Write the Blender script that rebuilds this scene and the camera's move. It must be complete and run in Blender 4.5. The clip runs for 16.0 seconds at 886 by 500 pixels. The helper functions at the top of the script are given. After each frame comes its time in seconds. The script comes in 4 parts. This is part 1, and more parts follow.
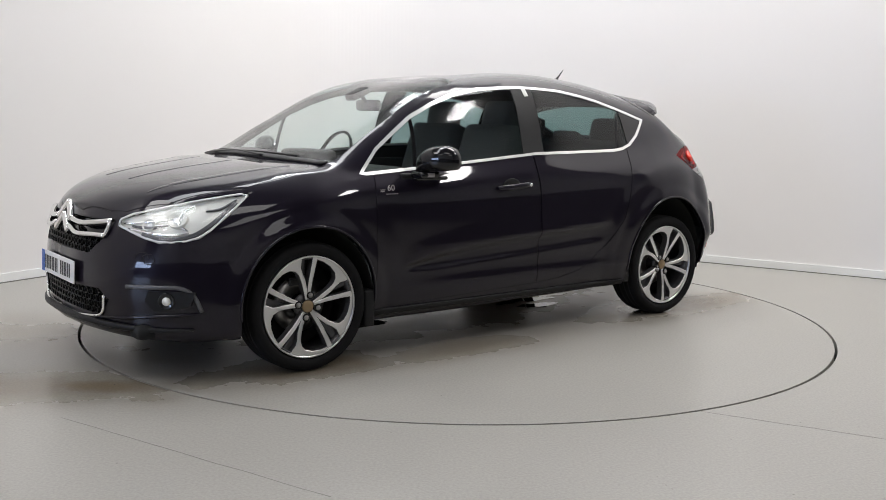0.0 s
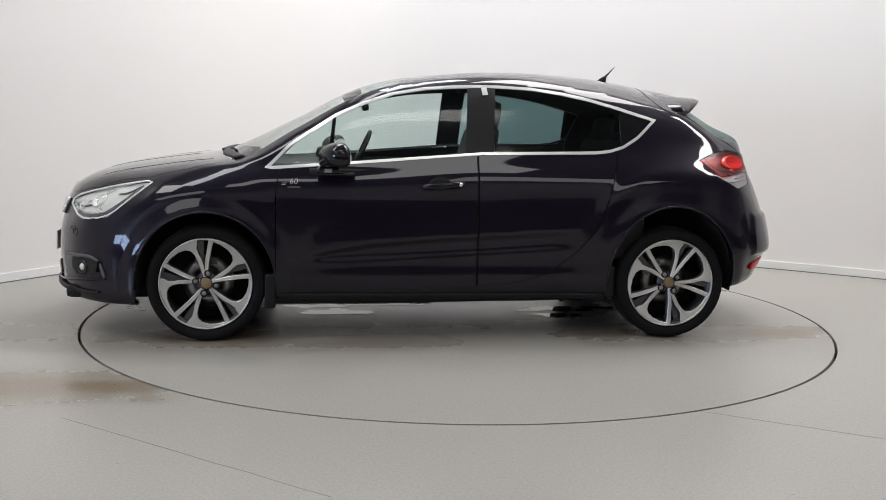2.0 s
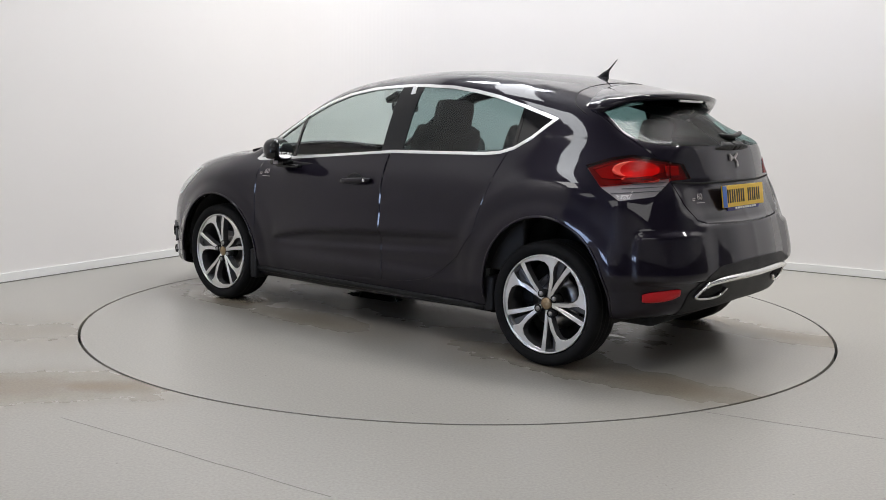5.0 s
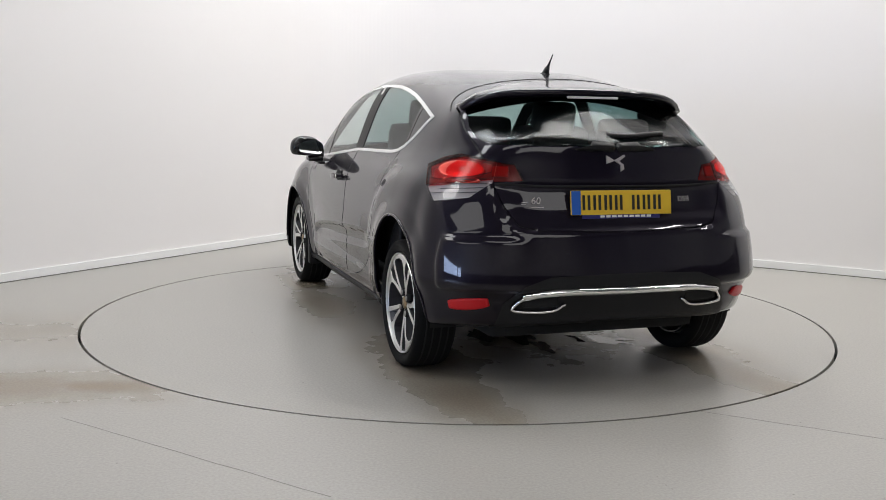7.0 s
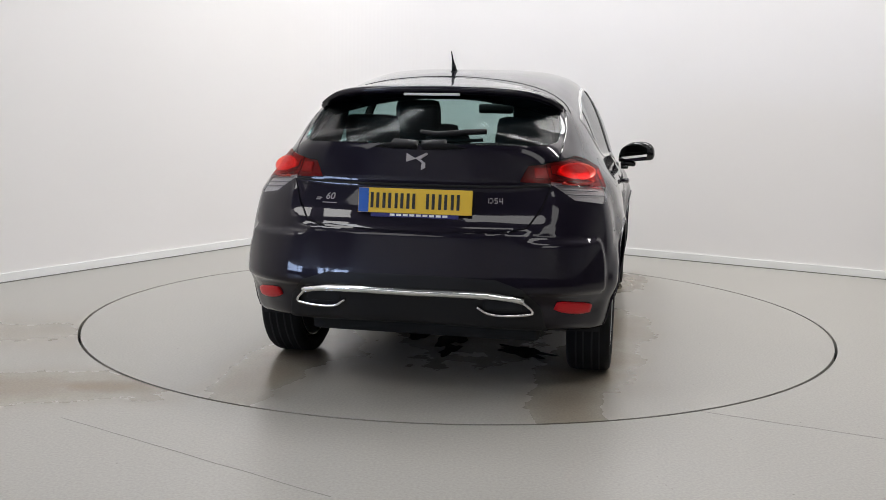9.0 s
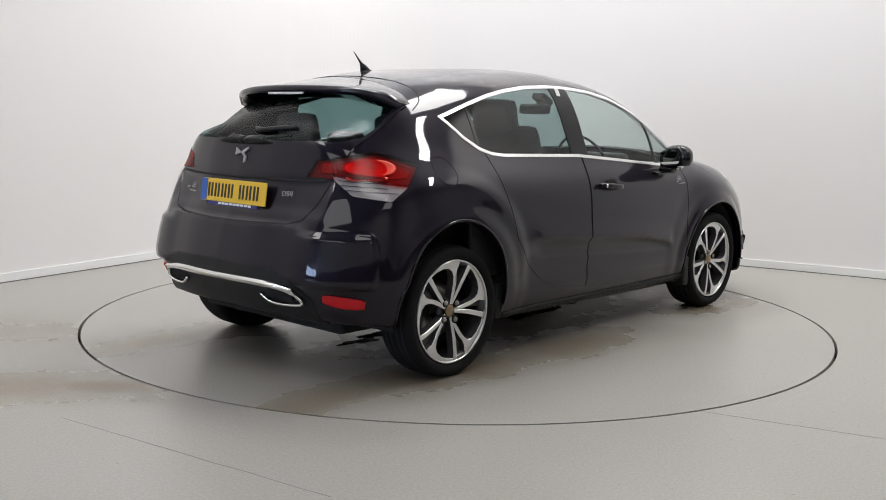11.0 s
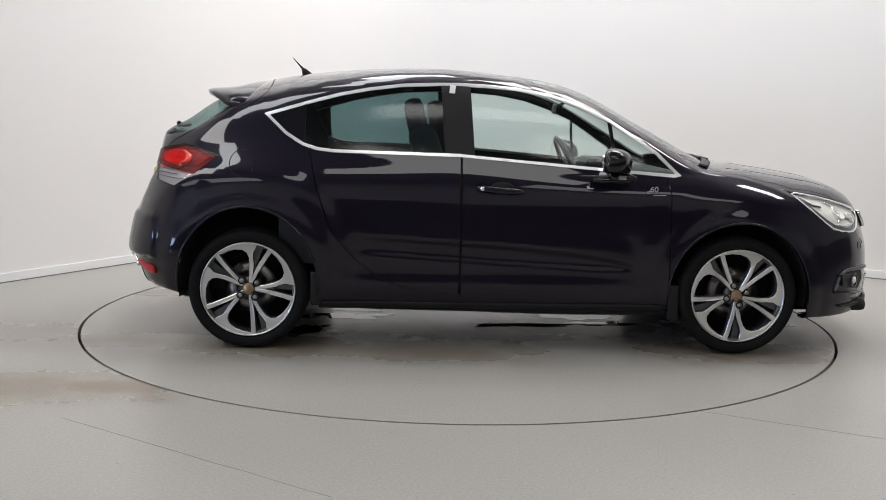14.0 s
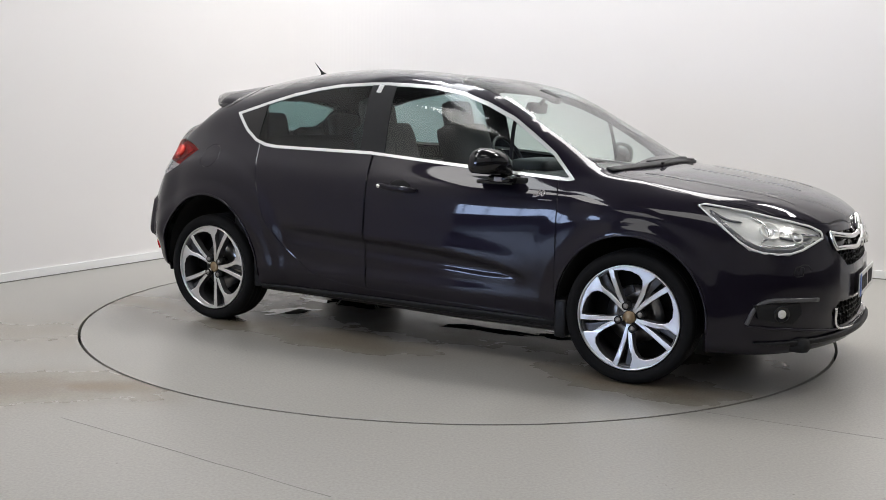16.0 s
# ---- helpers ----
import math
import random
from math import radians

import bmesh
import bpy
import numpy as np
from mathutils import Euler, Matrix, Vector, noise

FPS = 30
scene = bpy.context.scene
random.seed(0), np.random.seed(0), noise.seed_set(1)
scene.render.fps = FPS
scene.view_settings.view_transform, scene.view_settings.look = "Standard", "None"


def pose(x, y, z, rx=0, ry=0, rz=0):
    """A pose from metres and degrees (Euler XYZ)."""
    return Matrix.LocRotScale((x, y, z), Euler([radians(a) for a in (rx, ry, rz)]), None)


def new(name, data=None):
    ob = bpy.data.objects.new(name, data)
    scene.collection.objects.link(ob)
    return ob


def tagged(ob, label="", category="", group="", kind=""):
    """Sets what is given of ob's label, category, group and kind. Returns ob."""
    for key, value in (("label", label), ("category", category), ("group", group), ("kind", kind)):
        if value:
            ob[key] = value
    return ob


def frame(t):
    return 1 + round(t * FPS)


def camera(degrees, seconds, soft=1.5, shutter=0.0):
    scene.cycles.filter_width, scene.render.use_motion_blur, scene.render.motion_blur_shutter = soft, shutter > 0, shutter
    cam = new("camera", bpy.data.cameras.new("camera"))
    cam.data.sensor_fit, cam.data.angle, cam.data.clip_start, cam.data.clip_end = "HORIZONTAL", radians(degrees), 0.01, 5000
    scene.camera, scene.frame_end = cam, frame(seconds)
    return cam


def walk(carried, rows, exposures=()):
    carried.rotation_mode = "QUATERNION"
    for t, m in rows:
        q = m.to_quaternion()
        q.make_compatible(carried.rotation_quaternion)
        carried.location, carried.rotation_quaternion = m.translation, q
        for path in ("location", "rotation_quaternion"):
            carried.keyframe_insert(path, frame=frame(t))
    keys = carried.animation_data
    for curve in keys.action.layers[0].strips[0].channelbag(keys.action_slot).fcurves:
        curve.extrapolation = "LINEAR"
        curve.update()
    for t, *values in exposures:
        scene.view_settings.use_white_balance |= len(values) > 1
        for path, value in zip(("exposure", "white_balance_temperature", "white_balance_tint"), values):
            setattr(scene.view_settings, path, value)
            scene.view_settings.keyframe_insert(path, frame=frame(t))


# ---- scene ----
import collections
from mathutils.bvhtree import BVHTree

# the turntable turns evenly; the camera stands on a tripod
cam = camera(49.07, 16.0, 0.8)
walk(cam, [(0.0, pose(0, -6.079, 1.247, 90 - 7.88, -1.01, 0.99)), (16.0, pose(0, -6.079, 1.247, 90 - 7.88, -1.01, 0.99))])

# ---- light ----
world = bpy.data.worlds.new("world")
scene.world = world
world.use_nodes = True
wnt = world.node_tree
wnt.nodes["Background"].inputs[0].default_value = (0.8, 0.85, 0.9, 1)
wnt.nodes["Background"].inputs[1].default_value = 0.05
scene.view_settings.exposure = 0.18


def area(name, m, sx, sy, watts, colour=(1, 1, 1)):
    la = bpy.data.lights.new(name, "AREA")
    la.shape, la.size, la.size_y, la.energy, la.color = "RECTANGLE", sx, sy, watts, colour
    ob = new(name, la)
    ob.matrix_world = m
    return ob


# long slim panels in line with both walls, a cool one in the corner, one over the camera, and the hall's own lamps
WARM, COOL = (1.0, 0.985, 0.965), (0.94, 0.97, 1.0)
for k in (-1, 1):
    area("ceiling_panel_light", pose(-1.9, -0.2, 5.95, 0, 0, -30) @ pose(0, 1.9 * k, 0), .7, 3.0, 58, COOL)
    area("ceiling_panel_light", pose(3.1, 0.4, 5.95, 0, 0, 59) @ pose(0, 1.95 * k - .7, 0), 1.6 if k > 0 else .55, 3.0, 190 if k > 0 else 150, WARM)
    area("hall_lamp", pose(-0.5 + 4.5 * k, -8.6, 5.95), 4.2, 2.4, 72, WARM)
area("ceiling_panel_light", pose(-0.7, 2.3, 5.95, 0, 0, 15), 1.6, .9, 90, COOL)
area("ceiling_panel_light", pose(-4.7, -3.6, 5.95, 0, 0, -30), 1.3, 2.4, 80, WARM)
area("ceiling_panel_light", pose(0.6, -5.2, 5.95), 3.4, 1.4, 52, WARM)


# ---- materials ----
def mat(name, colour, rough=0.5, metal=0.0, coat=0.0, bump=0.0, scale=60.0, vary=0.0, vscale=3.0, spec=0.5, coatr=0.03):
    m = bpy.data.materials.new(name)
    m.use_nodes = True
    nt = m.node_tree
    b = nt.nodes["Principled BSDF"]
    b.inputs["Base Color"].default_value = (*colour, 1)
    b.inputs["Roughness"].default_value = rough
    b.inputs["Metallic"].default_value = metal
    b.inputs["Coat Weight"].default_value = coat
    b.inputs["Coat Roughness"].default_value = coatr
    b.inputs["Specular IOR Level"].default_value = spec
    tc = nt.nodes.new("ShaderNodeTexCoord")
    if vary:
        n = nt.nodes.new("ShaderNodeTexNoise")
        n.inputs["Scale"].default_value, n.inputs["Detail"].default_value = vscale, 6
        nt.links.new(tc.outputs["Object"], n.inputs["Vector"])
        mx = nt.nodes.new("ShaderNodeMix")
        mx.data_type = "RGBA"
        mx.inputs[6].default_value = (*[c * (1 - vary) for c in colour], 1)
        mx.inputs[7].default_value = (*[min(1, c * (1 + vary)) for c in colour], 1)
        nt.links.new(n.outputs["Fac"], mx.inputs[0])
        nt.links.new(mx.outputs[2], b.inputs["Base Color"])
    if bump:
        n2 = nt.nodes.new("ShaderNodeTexNoise")
        n2.inputs["Scale"].default_value, n2.inputs["Detail"].default_value = scale, 4
        nt.links.new(tc.outputs["Object"], n2.inputs["Vector"])
        bp = nt.nodes.new("ShaderNodeBump")
        bp.inputs["Strength"].default_value, bp.inputs["Distance"].default_value = bump, 0.004
        nt.links.new(n2.outputs["Fac"], bp.inputs["Height"])
        nt.links.new(bp.outputs[0], b.inputs["Normal"])
    return m


M_PAINT = mat("aubergine_paint", (0.0068, 0.0048, 0.0108), 0.36, 0.25, 1.0, spec=0.05, coatr=0.035)
M_PAINT.node_tree.nodes["Principled BSDF"].inputs["Coat IOR"].default_value = 1.41
M_TRIM = mat("black_trim", (0.012, 0.012, 0.013), 0.45, bump=0.2, scale=400, spec=0.22)
M_GLOSS = mat("gloss_black", (0.006, 0.006, 0.007), 0.08)
M_CHROME = mat("chrome", (0.86, 0.86, 0.85), 0.12, 1.0)
M_BRIGHT = mat("polished_trim", (0.86, 0.86, 0.85), 0.25, 0.55)
M_RUBBER = mat("tyre_rubber", (0.0075, 0.0075, 0.008), 0.75, bump=0.3, scale=150, spec=0.14)
M_ALLOY = mat("machined_alloy", (0.70, 0.70, 0.695), 0.30, 1.0)
M_GREYPAINT = mat("grey_wheel_paint", (0.10, 0.10, 0.105), 0.35, 0.5)
M_WALL = mat("white_wall_paint", (0.765, 0.742, 0.732), 0.75, vary=0.02, vscale=0.8, bump=0.05, scale=90)


def floor_mat(name, stains):
    """Grey floor paint with fine speckle and brown, slightly wet stains; stains of (x, y, half length, half width, strength)."""
    m = mat(name, (0.300, 0.288, 0.264), 0.30, vary=0.07, vscale=0.8)
    nt = m.node_tree
    b = nt.nodes["Principled BSDF"]
    link, nd = nt.links.new, nt.nodes.new
    tc = nd("ShaderNodeTexCoord")
    ns = nd("ShaderNodeTexNoise")
    ns.inputs["Scale"].default_value, ns.inputs["Detail"].default_value, ns.inputs["Roughness"].default_value = 2.3, 7, 0.62
    link(tc.outputs["Object"], ns.inputs["Vector"])
    total = None
    for x, y, rx, ry, k in stains:
        a, c = nd("ShaderNodeVectorMath"), nd("ShaderNodeVectorMath")
        a.operation, c.operation = "SUBTRACT", "MULTIPLY"
        a.inputs[1].default_value, c.inputs[1].default_value = (x, y, 0), (1 / rx, 1 / ry, 0)
        ln = nd("ShaderNodeVectorMath")
        ln.operation = "LENGTH"
        link(tc.outputs["Object"], a.inputs[0])
        link(a.outputs[0], c.inputs[0])
        link(c.outputs[0], ln.inputs[0])
        ad = nd("ShaderNodeMath")
        ad.operation = "MULTIPLY_ADD"
        ad.inputs[1].default_value = 1.7
        link(ns.outputs["Fac"], ad.inputs[0])
        link(ln.outputs["Value"], ad.inputs[2])
        mr = nd("ShaderNodeMapRange")
        mr.interpolation_type = "SMOOTHSTEP"
        mr.inputs["From Min"].default_value, mr.inputs["From Max"].default_value = 2.35, 0.95
        mr.inputs["To Min"].default_value, mr.inputs["To Max"].default_value = 0.0, k
        link(ad.outputs[0], mr.inputs["Value"])
        if total is None:
            total = mr.outputs[0]
        else:
            mxm = nd("ShaderNodeMath")
            mxm.operation = "MAXIMUM"
            link(total, mxm.inputs[0])
            link(mr.outputs[0], mxm.inputs[1])
            total = mxm.outputs[0]
    base = b.inputs["Base Color"].links[0].from_socket
    mx = nd("ShaderNodeMix")
    mx.data_type = "RGBA"
    mx.inputs[7].default_value = (0.17, 0.135, 0.09, 1)
    link(total, mx.inputs[0])
    link(base, mx.inputs[6])
    # fine grit and scuffs
    gr = nd("ShaderNodeTexNoise")
    gr.inputs["Scale"].default_value, gr.inputs["Detail"].default_value = 90, 3
    link(tc.outputs["Object"], gr.inputs["Vector"])
    gm = nd("ShaderNodeMapRange")
    gm.inputs["From Min"].default_value, gm.inputs["From Max"].default_value = 0.3, 0.7
    gm.inputs["To Min"].default_value, gm.inputs["To Max"].default_value = 0.88, 1.12
    link(gr.outputs["Fac"], gm.inputs["Value"])
    sp = nd("ShaderNodeTexVoronoi")
    sp.inputs["Scale"].default_value = 7
    link(tc.outputs["Object"], sp.inputs["Vector"])
    sm = nd("ShaderNodeMapRange")
    sm.inputs["From Min"].default_value, sm.inputs["From Max"].default_value = 0.02, 0.035
    sm.inputs["To Min"].default_value, sm.inputs["To Max"].default_value = 0.45, 1.0
    link(sp.outputs["Distance"], sm.inputs["Value"])
    ml = nd("ShaderNodeMath")
    ml.operation = "MULTIPLY"
    link(gm.outputs[0], ml.inputs[0])
    link(sm.outputs[0], ml.inputs[1])
    m2 = nd("ShaderNodeVectorMath")
    m2.operation = "SCALE"
    link(mx.outputs[2], m2.inputs[0])
    link(ml.outputs[0], m2.inputs["Scale"])
    link(m2.outputs[0], b.inputs["Base Color"])
    rr = nd("ShaderNodeMapRange")
    rr.inputs["To Min"].default_value, rr.inputs["To Max"].default_value = 0.33, 0.16
    link(total, rr.inputs["Value"])
    link(rr.outputs[0], b.inputs["Roughness"])
    bp = nd("ShaderNodeBump")
    bp.inputs["Strength"].default_value, bp.inputs["Distance"].default_value = 0.06, 0.003
    link(gr.outputs["Fac"], bp.inputs["Height"])
    link(bp.outputs[0], b.inputs["Normal"])
    return m


M_FLOOR = floor_mat("grey_floor_paint", [(-2.0, -1.85, 0.75, 0.30, 0.75), (-2.5, -0.75, 0.9, 0.45, 0.40), (-1.62, -1.82, 0.38, 0.15, 0.95), (-3.0, -2.2, 1.0, 0.3, 0.3)])
M_TABLE = floor_mat("turntable_paint", [(1.47, 0.62, 0.55, 0.28, 0.9), (1.47, -0.92, 0.55, 0.28, 0.9), (-1.15, 0.60, 0.6, 0.28, 0.9), (-1.15, -0.92, 0.6, 0.28, 0.9), (-1.75, 0.60, 0.7, 0.22, 0.7), (-1.75, -0.85, 0.7, 0.22, 0.7), (0.2, -0.14, 1.7, 0.62, 0.75), (0.6, 0.75, 0.8, 0.22, 0.6), (-0.2, -1.0, 0.8, 0.25, 0.7)])

def glass_mat(name, tint, gloss_rough=0.0, f0=0.07, edge=1.0):
    """A thin pane: tinted clear, with gloss that grows towards grazing angles on both of its sides."""
    m = bpy.data.materials.new(name)
    m.use_nodes = True
    nt = m.node_tree
    nt.nodes.remove(nt.nodes["Principled BSDF"])
    lw = nt.nodes.new("ShaderNodeLayerWeight")
    lw.inputs["Blend"].default_value = 0.5
    pw = nt.nodes.new("ShaderNodeMath")
    pw.operation = "POWER"
    pw.inputs[1].default_value = 5.5
    ma = nt.nodes.new("ShaderNodeMath")
    ma.operation = "MULTIPLY_ADD"
    ma.inputs[1].default_value, ma.inputs[2].default_value = (1 - f0) * edge, f0
    tr = nt.nodes.new("ShaderNodeBsdfTransparent")
    tr.inputs[0].default_value = (*tint, 1)
    gl = nt.nodes.new("ShaderNodeBsdfGlossy")
    gl.inputs["Roughness"].default_value = gloss_rough
    mx = nt.nodes.new("ShaderNodeMixShader")
    nt.links.new(lw.outputs["Facing"], pw.inputs[0])
    nt.links.new(pw.outputs[0], ma.inputs[0])
    nt.links.new(ma.outputs[0], mx.inputs[0])
    nt.links.new(tr.outputs[0], mx.inputs[1])
    nt.links.new(gl.outputs[0], mx.inputs[2])
    nt.links.new(mx.outputs[0], nt.nodes["Material Output"].inputs[0])
    return m


M_GLASS = glass_mat("tinted_glass", (0.76, 0.84, 0.82), 0.08, f0=0.045)
M_DARKGLASS = glass_mat("privacy_glass", (0.32, 0.43, 0.43), 0.12, f0=0.045)
M_REARGLASS = glass_mat("rear_screen_glass", (0.40, 0.54, 0.53), 0.14, f0=0.025, edge=0.4)
M_SCREEN = glass_mat("windscreen_glass", (0.84, 0.90, 0.88), 0.16, f0=0.08)
M_LENS = glass_mat("clear_lens", (0.95, 0.96, 0.97), 0.08, f0=0.05, edge=0.6)
M_REDLENS = glass_mat("red_lens", (0.85, 0.07, 0.07), 0.22, f0=0.03, edge=0.5)
M_SMOKERED = glass_mat("smoked_red_lens", (0.5, 0.04, 0.045), 0.22, f0=0.03, edge=0.5)
M_RED = mat("red_reflector", (0.40, 0.010, 0.012), 0.35, 0.0, 0.6)
M_REDBRIGHT = mat("bright_red_reflector", (0.95, 0.09, 0.06), 0.25, 0.2, 0.3)
M_SILVER = mat("lamp_silver", (0.74, 0.73, 0.68), 0.36, 0.1)
M_WHITE = mat("white_plastic", (0.75, 0.75, 0.73), 0.4)
M_FABRIC = mat("dark_seat_fabric", (0.06, 0.058, 0.06), 0.8, bump=0.4, scale=500, vary=0.2, vscale=40)
M_YELLOW = mat("yellow_plate", (0.72, 0.46, 0.03), 0.4)
M_BLUE = mat("blue_plate_band", (0.015, 0.10, 0.42), 0.4)
M_NAVY = mat("navy_strip", (0.02, 0.02, 0.14), 0.4)
M_INK = mat("black_ink", (0.012, 0.012, 0.012), 0.5)
M_BRONZE = mat("bronze_cap", (0.30, 0.22, 0.13), 0.4, 0.8)
M_DISC = mat("brake_disc_steel", (0.32, 0.31, 0.30), 0.35, 1.0, vary=0.2, vscale=60)
M_GREYTRIM = mat("grey_trim", (0.10, 0.10, 0.105), 0.35, 0.3)
M_PIT = mat("dark_pit", (0.01, 0.01, 0.01), 0.9)
M_WATER = mat("water", (0.012, 0.012, 0.012), 0.02, spec=0.5)
M_MIRROR = mat("silvered_mirror", (0.9, 0.9, 0.9), 0.02, 1.0)
M_GLOSSGREY = mat("smoked_projector", (0.80, 0.81, 0.80), 0.12, 0.1, 1.0)
M_SILVERDULL = mat("dull_silver", (0.36, 0.33, 0.33), 0.45, 0.2)
M_BOARD = mat("skirting_paint", (0.78, 0.78, 0.77), 0.5)
M_CEIL = mat("ceiling_paint", (0.20, 0.20, 0.205), 0.8, vary=0.1)
# tones of the unseen hall, chosen for what the paint reflects
M_HALL = mat("dark_unseen_wall", (0.095, 0.09, 0.095), 0.8, vary=0.15)
M_HALLTOP = mat("pale_unseen_surface", (0.62, 0.61, 0.60), 0.8, vary=0.1)
M_DAY = bpy.data.materials.new("daylight_pane")
M_DAY.use_nodes = True
M_DAY.node_tree.nodes["Principled BSDF"].inputs["Emission Color"].default_value = (0.50, 0.65, 1.0, 1)
M_DAY.node_tree.nodes["Principled BSDF"].inputs["Emission Strength"].default_value = 14.0
M_FLOORJOINT = mat("worn_floor_joint", (0.225, 0.218, 0.20), 0.45)
M_JOINT = mat("joint_dirt", (0.17, 0.165, 0.15), 0.6)
M_DEEPRED = mat("deep_red_reflector", (0.55, 0.008, 0.014), 0.35, 0.0, 0.15, bump=0.3, scale=220, spec=0.25)
# for an unseen slab that darkens what the paint reflects
M_DARKSLAB = mat("dark_reflection_slab", (0.055, 0.054, 0.052), 0.6, vary=0.2)


# ---- mesh helpers ----
def mesh_of(name, bm, material, smooth=True):
    me = bpy.data.meshes.new(name)
    bm.to_mesh(me)
    bm.free()
    for p in me.polygons:
        p.use_smooth = smooth
    if material:
        me.materials.append(material)
    return me


def part(name, bm, material, parent, label="", smooth=True):
    ob = new(name, mesh_of(name, bm, material, smooth))
    ob.parent = parent
    return tagged(ob, label)


def thing(name, label, category, group="", kind="", m=None):
    ob = tagged(new(name), label, category, group, kind)
    if m:
        ob.matrix_world = m
    return ob


def spline(knots, n):
    """Catmull-Rom through the knots (any dimension), n samples a span."""
    k = np.array(knots, float)
    k = np.vstack([2 * k[0] - k[1], k, 2 * k[-1] - k[-2]])
    out = []
    for i in range(1, len(k) - 2):
        p0, p1, p2, p3 = k[i - 1:i + 3]
        d0, d1, d2 = (max(np.linalg.norm(b - a), 1e-6) ** 0.5 for a, b in ((p0, p1), (p1, p2), (p2, p3)))
        m1 = ((p1 - p0) / d0 - (p2 - p0) / (d0 + d1) + (p2 - p1) / d1) * d1
        m2 = ((p2 - p1) / d1 - (p3 - p1) / (d1 + d2) + (p3 - p2) / d2) * d1
        for j in range(n):
            s = j / n
            out.append((2 * s**3 - 3 * s**2 + 1) * p1 + (s**3 - 2 * s**2 + s) * m1 + (3 * s**2 - 2 * s**3) * p2 + (s**3 - s**2) * m2)
    out.append(k[-2])
    return np.array(out)


# ---- the car: its outer skin is lofted over long curves that run from the nose's middle round the side to the tail's middle ----
# x ahead, y to the car's left, z up; the origin lies on the ground midway between the axles
TOP = [(2.19, 0, .79), (2.145, 0, .83), (2.05, 0, .88), (1.89, 0, .928), (1.64, 0, .972), (1.45, 0, .997), (1.27, 0, 1.02), (.87, 0, 1.20), (.42, 0, 1.412),
       (-.10, 0, 1.488), (-.50, 0, 1.506), (-.90, 0, 1.495), (-1.22, 0, 1.455), (-1.48, 0, 1.378), (-1.66, 0, 1.292), (-1.80, 0, 1.180), (-1.86, 0, 1.129), (-1.875, 0, 1.115)]
RAIL = [(2.19, 0, .79), (2.155, .20, .81), (2.06, .38, .84), (1.90, .53, .876), (1.61, .65, .925), (1.36, .69, .965), (1.07, .725, 1.0), (.80, .685, 1.15), (.42, .625, 1.348),
        (-.10, .585, 1.44), (-.50, .575, 1.448), (-.88, .575, 1.405), (-1.20, .58, 1.345), (-1.44, .595, 1.278), (-1.60, .585, 1.185), (-1.795, .40, 1.16), (-1.864, .16, 1.12), (-1.875, 0, 1.115)]
EDGE = [(2.19, 0, .79), (2.16, .28, .775), (2.085, .48, .758), (1.89, .645, .80), (1.60, .765, .868), (1.30, .79, .925), (.975, .785, .957), (.72, .79, .966), (.35, .80, .985),
        (-.20, .795, 1.03), (-.60, .785, 1.048), (-.95, .77, 1.068), (-1.25, .76, 1.075), (-1.50, .72, 1.085), (-1.66, .66, 1.10), (-1.80, .53, 1.112), (-1.86, .28, 1.115), (-1.875, 0, 1.115)]
WAIST = [(2.225, 0, .69), (2.20, .28, .69), (2.115, .50, .685), (1.955, .70, .70), (1.62, .82, .78), (1.30, .865, .83), (.975, .85, .855), (.72, .852, .855), (.35, .858, .86),
         (-.20, .86, .875), (-.60, .862, .885), (-.95, .865, .895), (-1.25, .862, .90), (-1.50, .84, .905), (-1.70, .765, .91), (-1.835, .60, .92), (-1.908, .30, .925), (-1.922, 0, .925)]
FLANK = [(2.245, 0, .56), (2.228, .28, .56), (2.135, .55, .56), (1.975, .735, .57), (1.64, .855, .60), (1.30, .888, .62), (.975, .862, .60), (.72, .868, .60), (.35, .876, .60),
         (-.20, .88, .60), (-.60, .88, .60), (-.95, .885, .62), (-1.25, .888, .66), (-1.50, .878, .66), (-1.75, .81, .66), (-1.915, .62, .69), (-1.985, .30, .70), (-2.0, 0, .70)]
LOW = [(2.252, 0, .42), (2.235, .28, .42), (2.14, .56, .42), (1.965, .75, .42), (1.65, .868, .42), (1.30, .89, .42), (.975, .85, .40), (.72, .858, .40), (.35, .865, .40),
       (-.20, .868, .40), (-.60, .868, .40), (-.95, .87, .42), (-1.25, .885, .46), (-1.50, .878, .48), (-1.765, .82, .48), (-1.945, .635, .49), (-2.025, .30, .50), (-2.04, 0, .50)]
SILL = [(2.235, 0, .225), (2.21, .30, .225), (2.10, .58, .215), (1.91, .755, .205), (1.66, .85, .21), (1.30, .84, .20), (.975, .79, .20), (.72, .795, .20), (.35, .80, .20),
        (-.20, .80, .21), (-.60, .80, .215), (-.95, .80, .225), (-1.25, .83, .25), (-1.50, .84, .27), (-1.74, .77, .30), (-1.89, .60, .315), (-1.97, .30, .33), (-1.98, 0, .335)]
# the doors are hollowed a little above a rib over the sill
HOLLOW = [0] * 6 + [.2, .7, 1, 1, 1, .5] + [0] * 6
LOW = [(x, y - .010 * h, z + .03 * h) for (x, y, z), h in zip(LOW, HOLLOW)]
RIB = [(a[0] * .6 + b[0] * .4, a[1] * .6 + b[1] * .4 + (.008 + .016 * h if a[1] else 0), a[2] * .6 + b[2] * .4) for a, b, h in zip(LOW, SILL, HOLLOW)]
ROWS = [spline(c, 16) for c in (TOP, RAIL, EDGE, WAIST, FLANK, LOW, RIB, SILL)]
UNDER = ROWS[-1] * [0.97, 0.86, 1.0] + [0, 0, -0.02]
ROWS.append(UNDER)
SPANS = (10, 10, 12, 16, 14, 10, 7, 2)


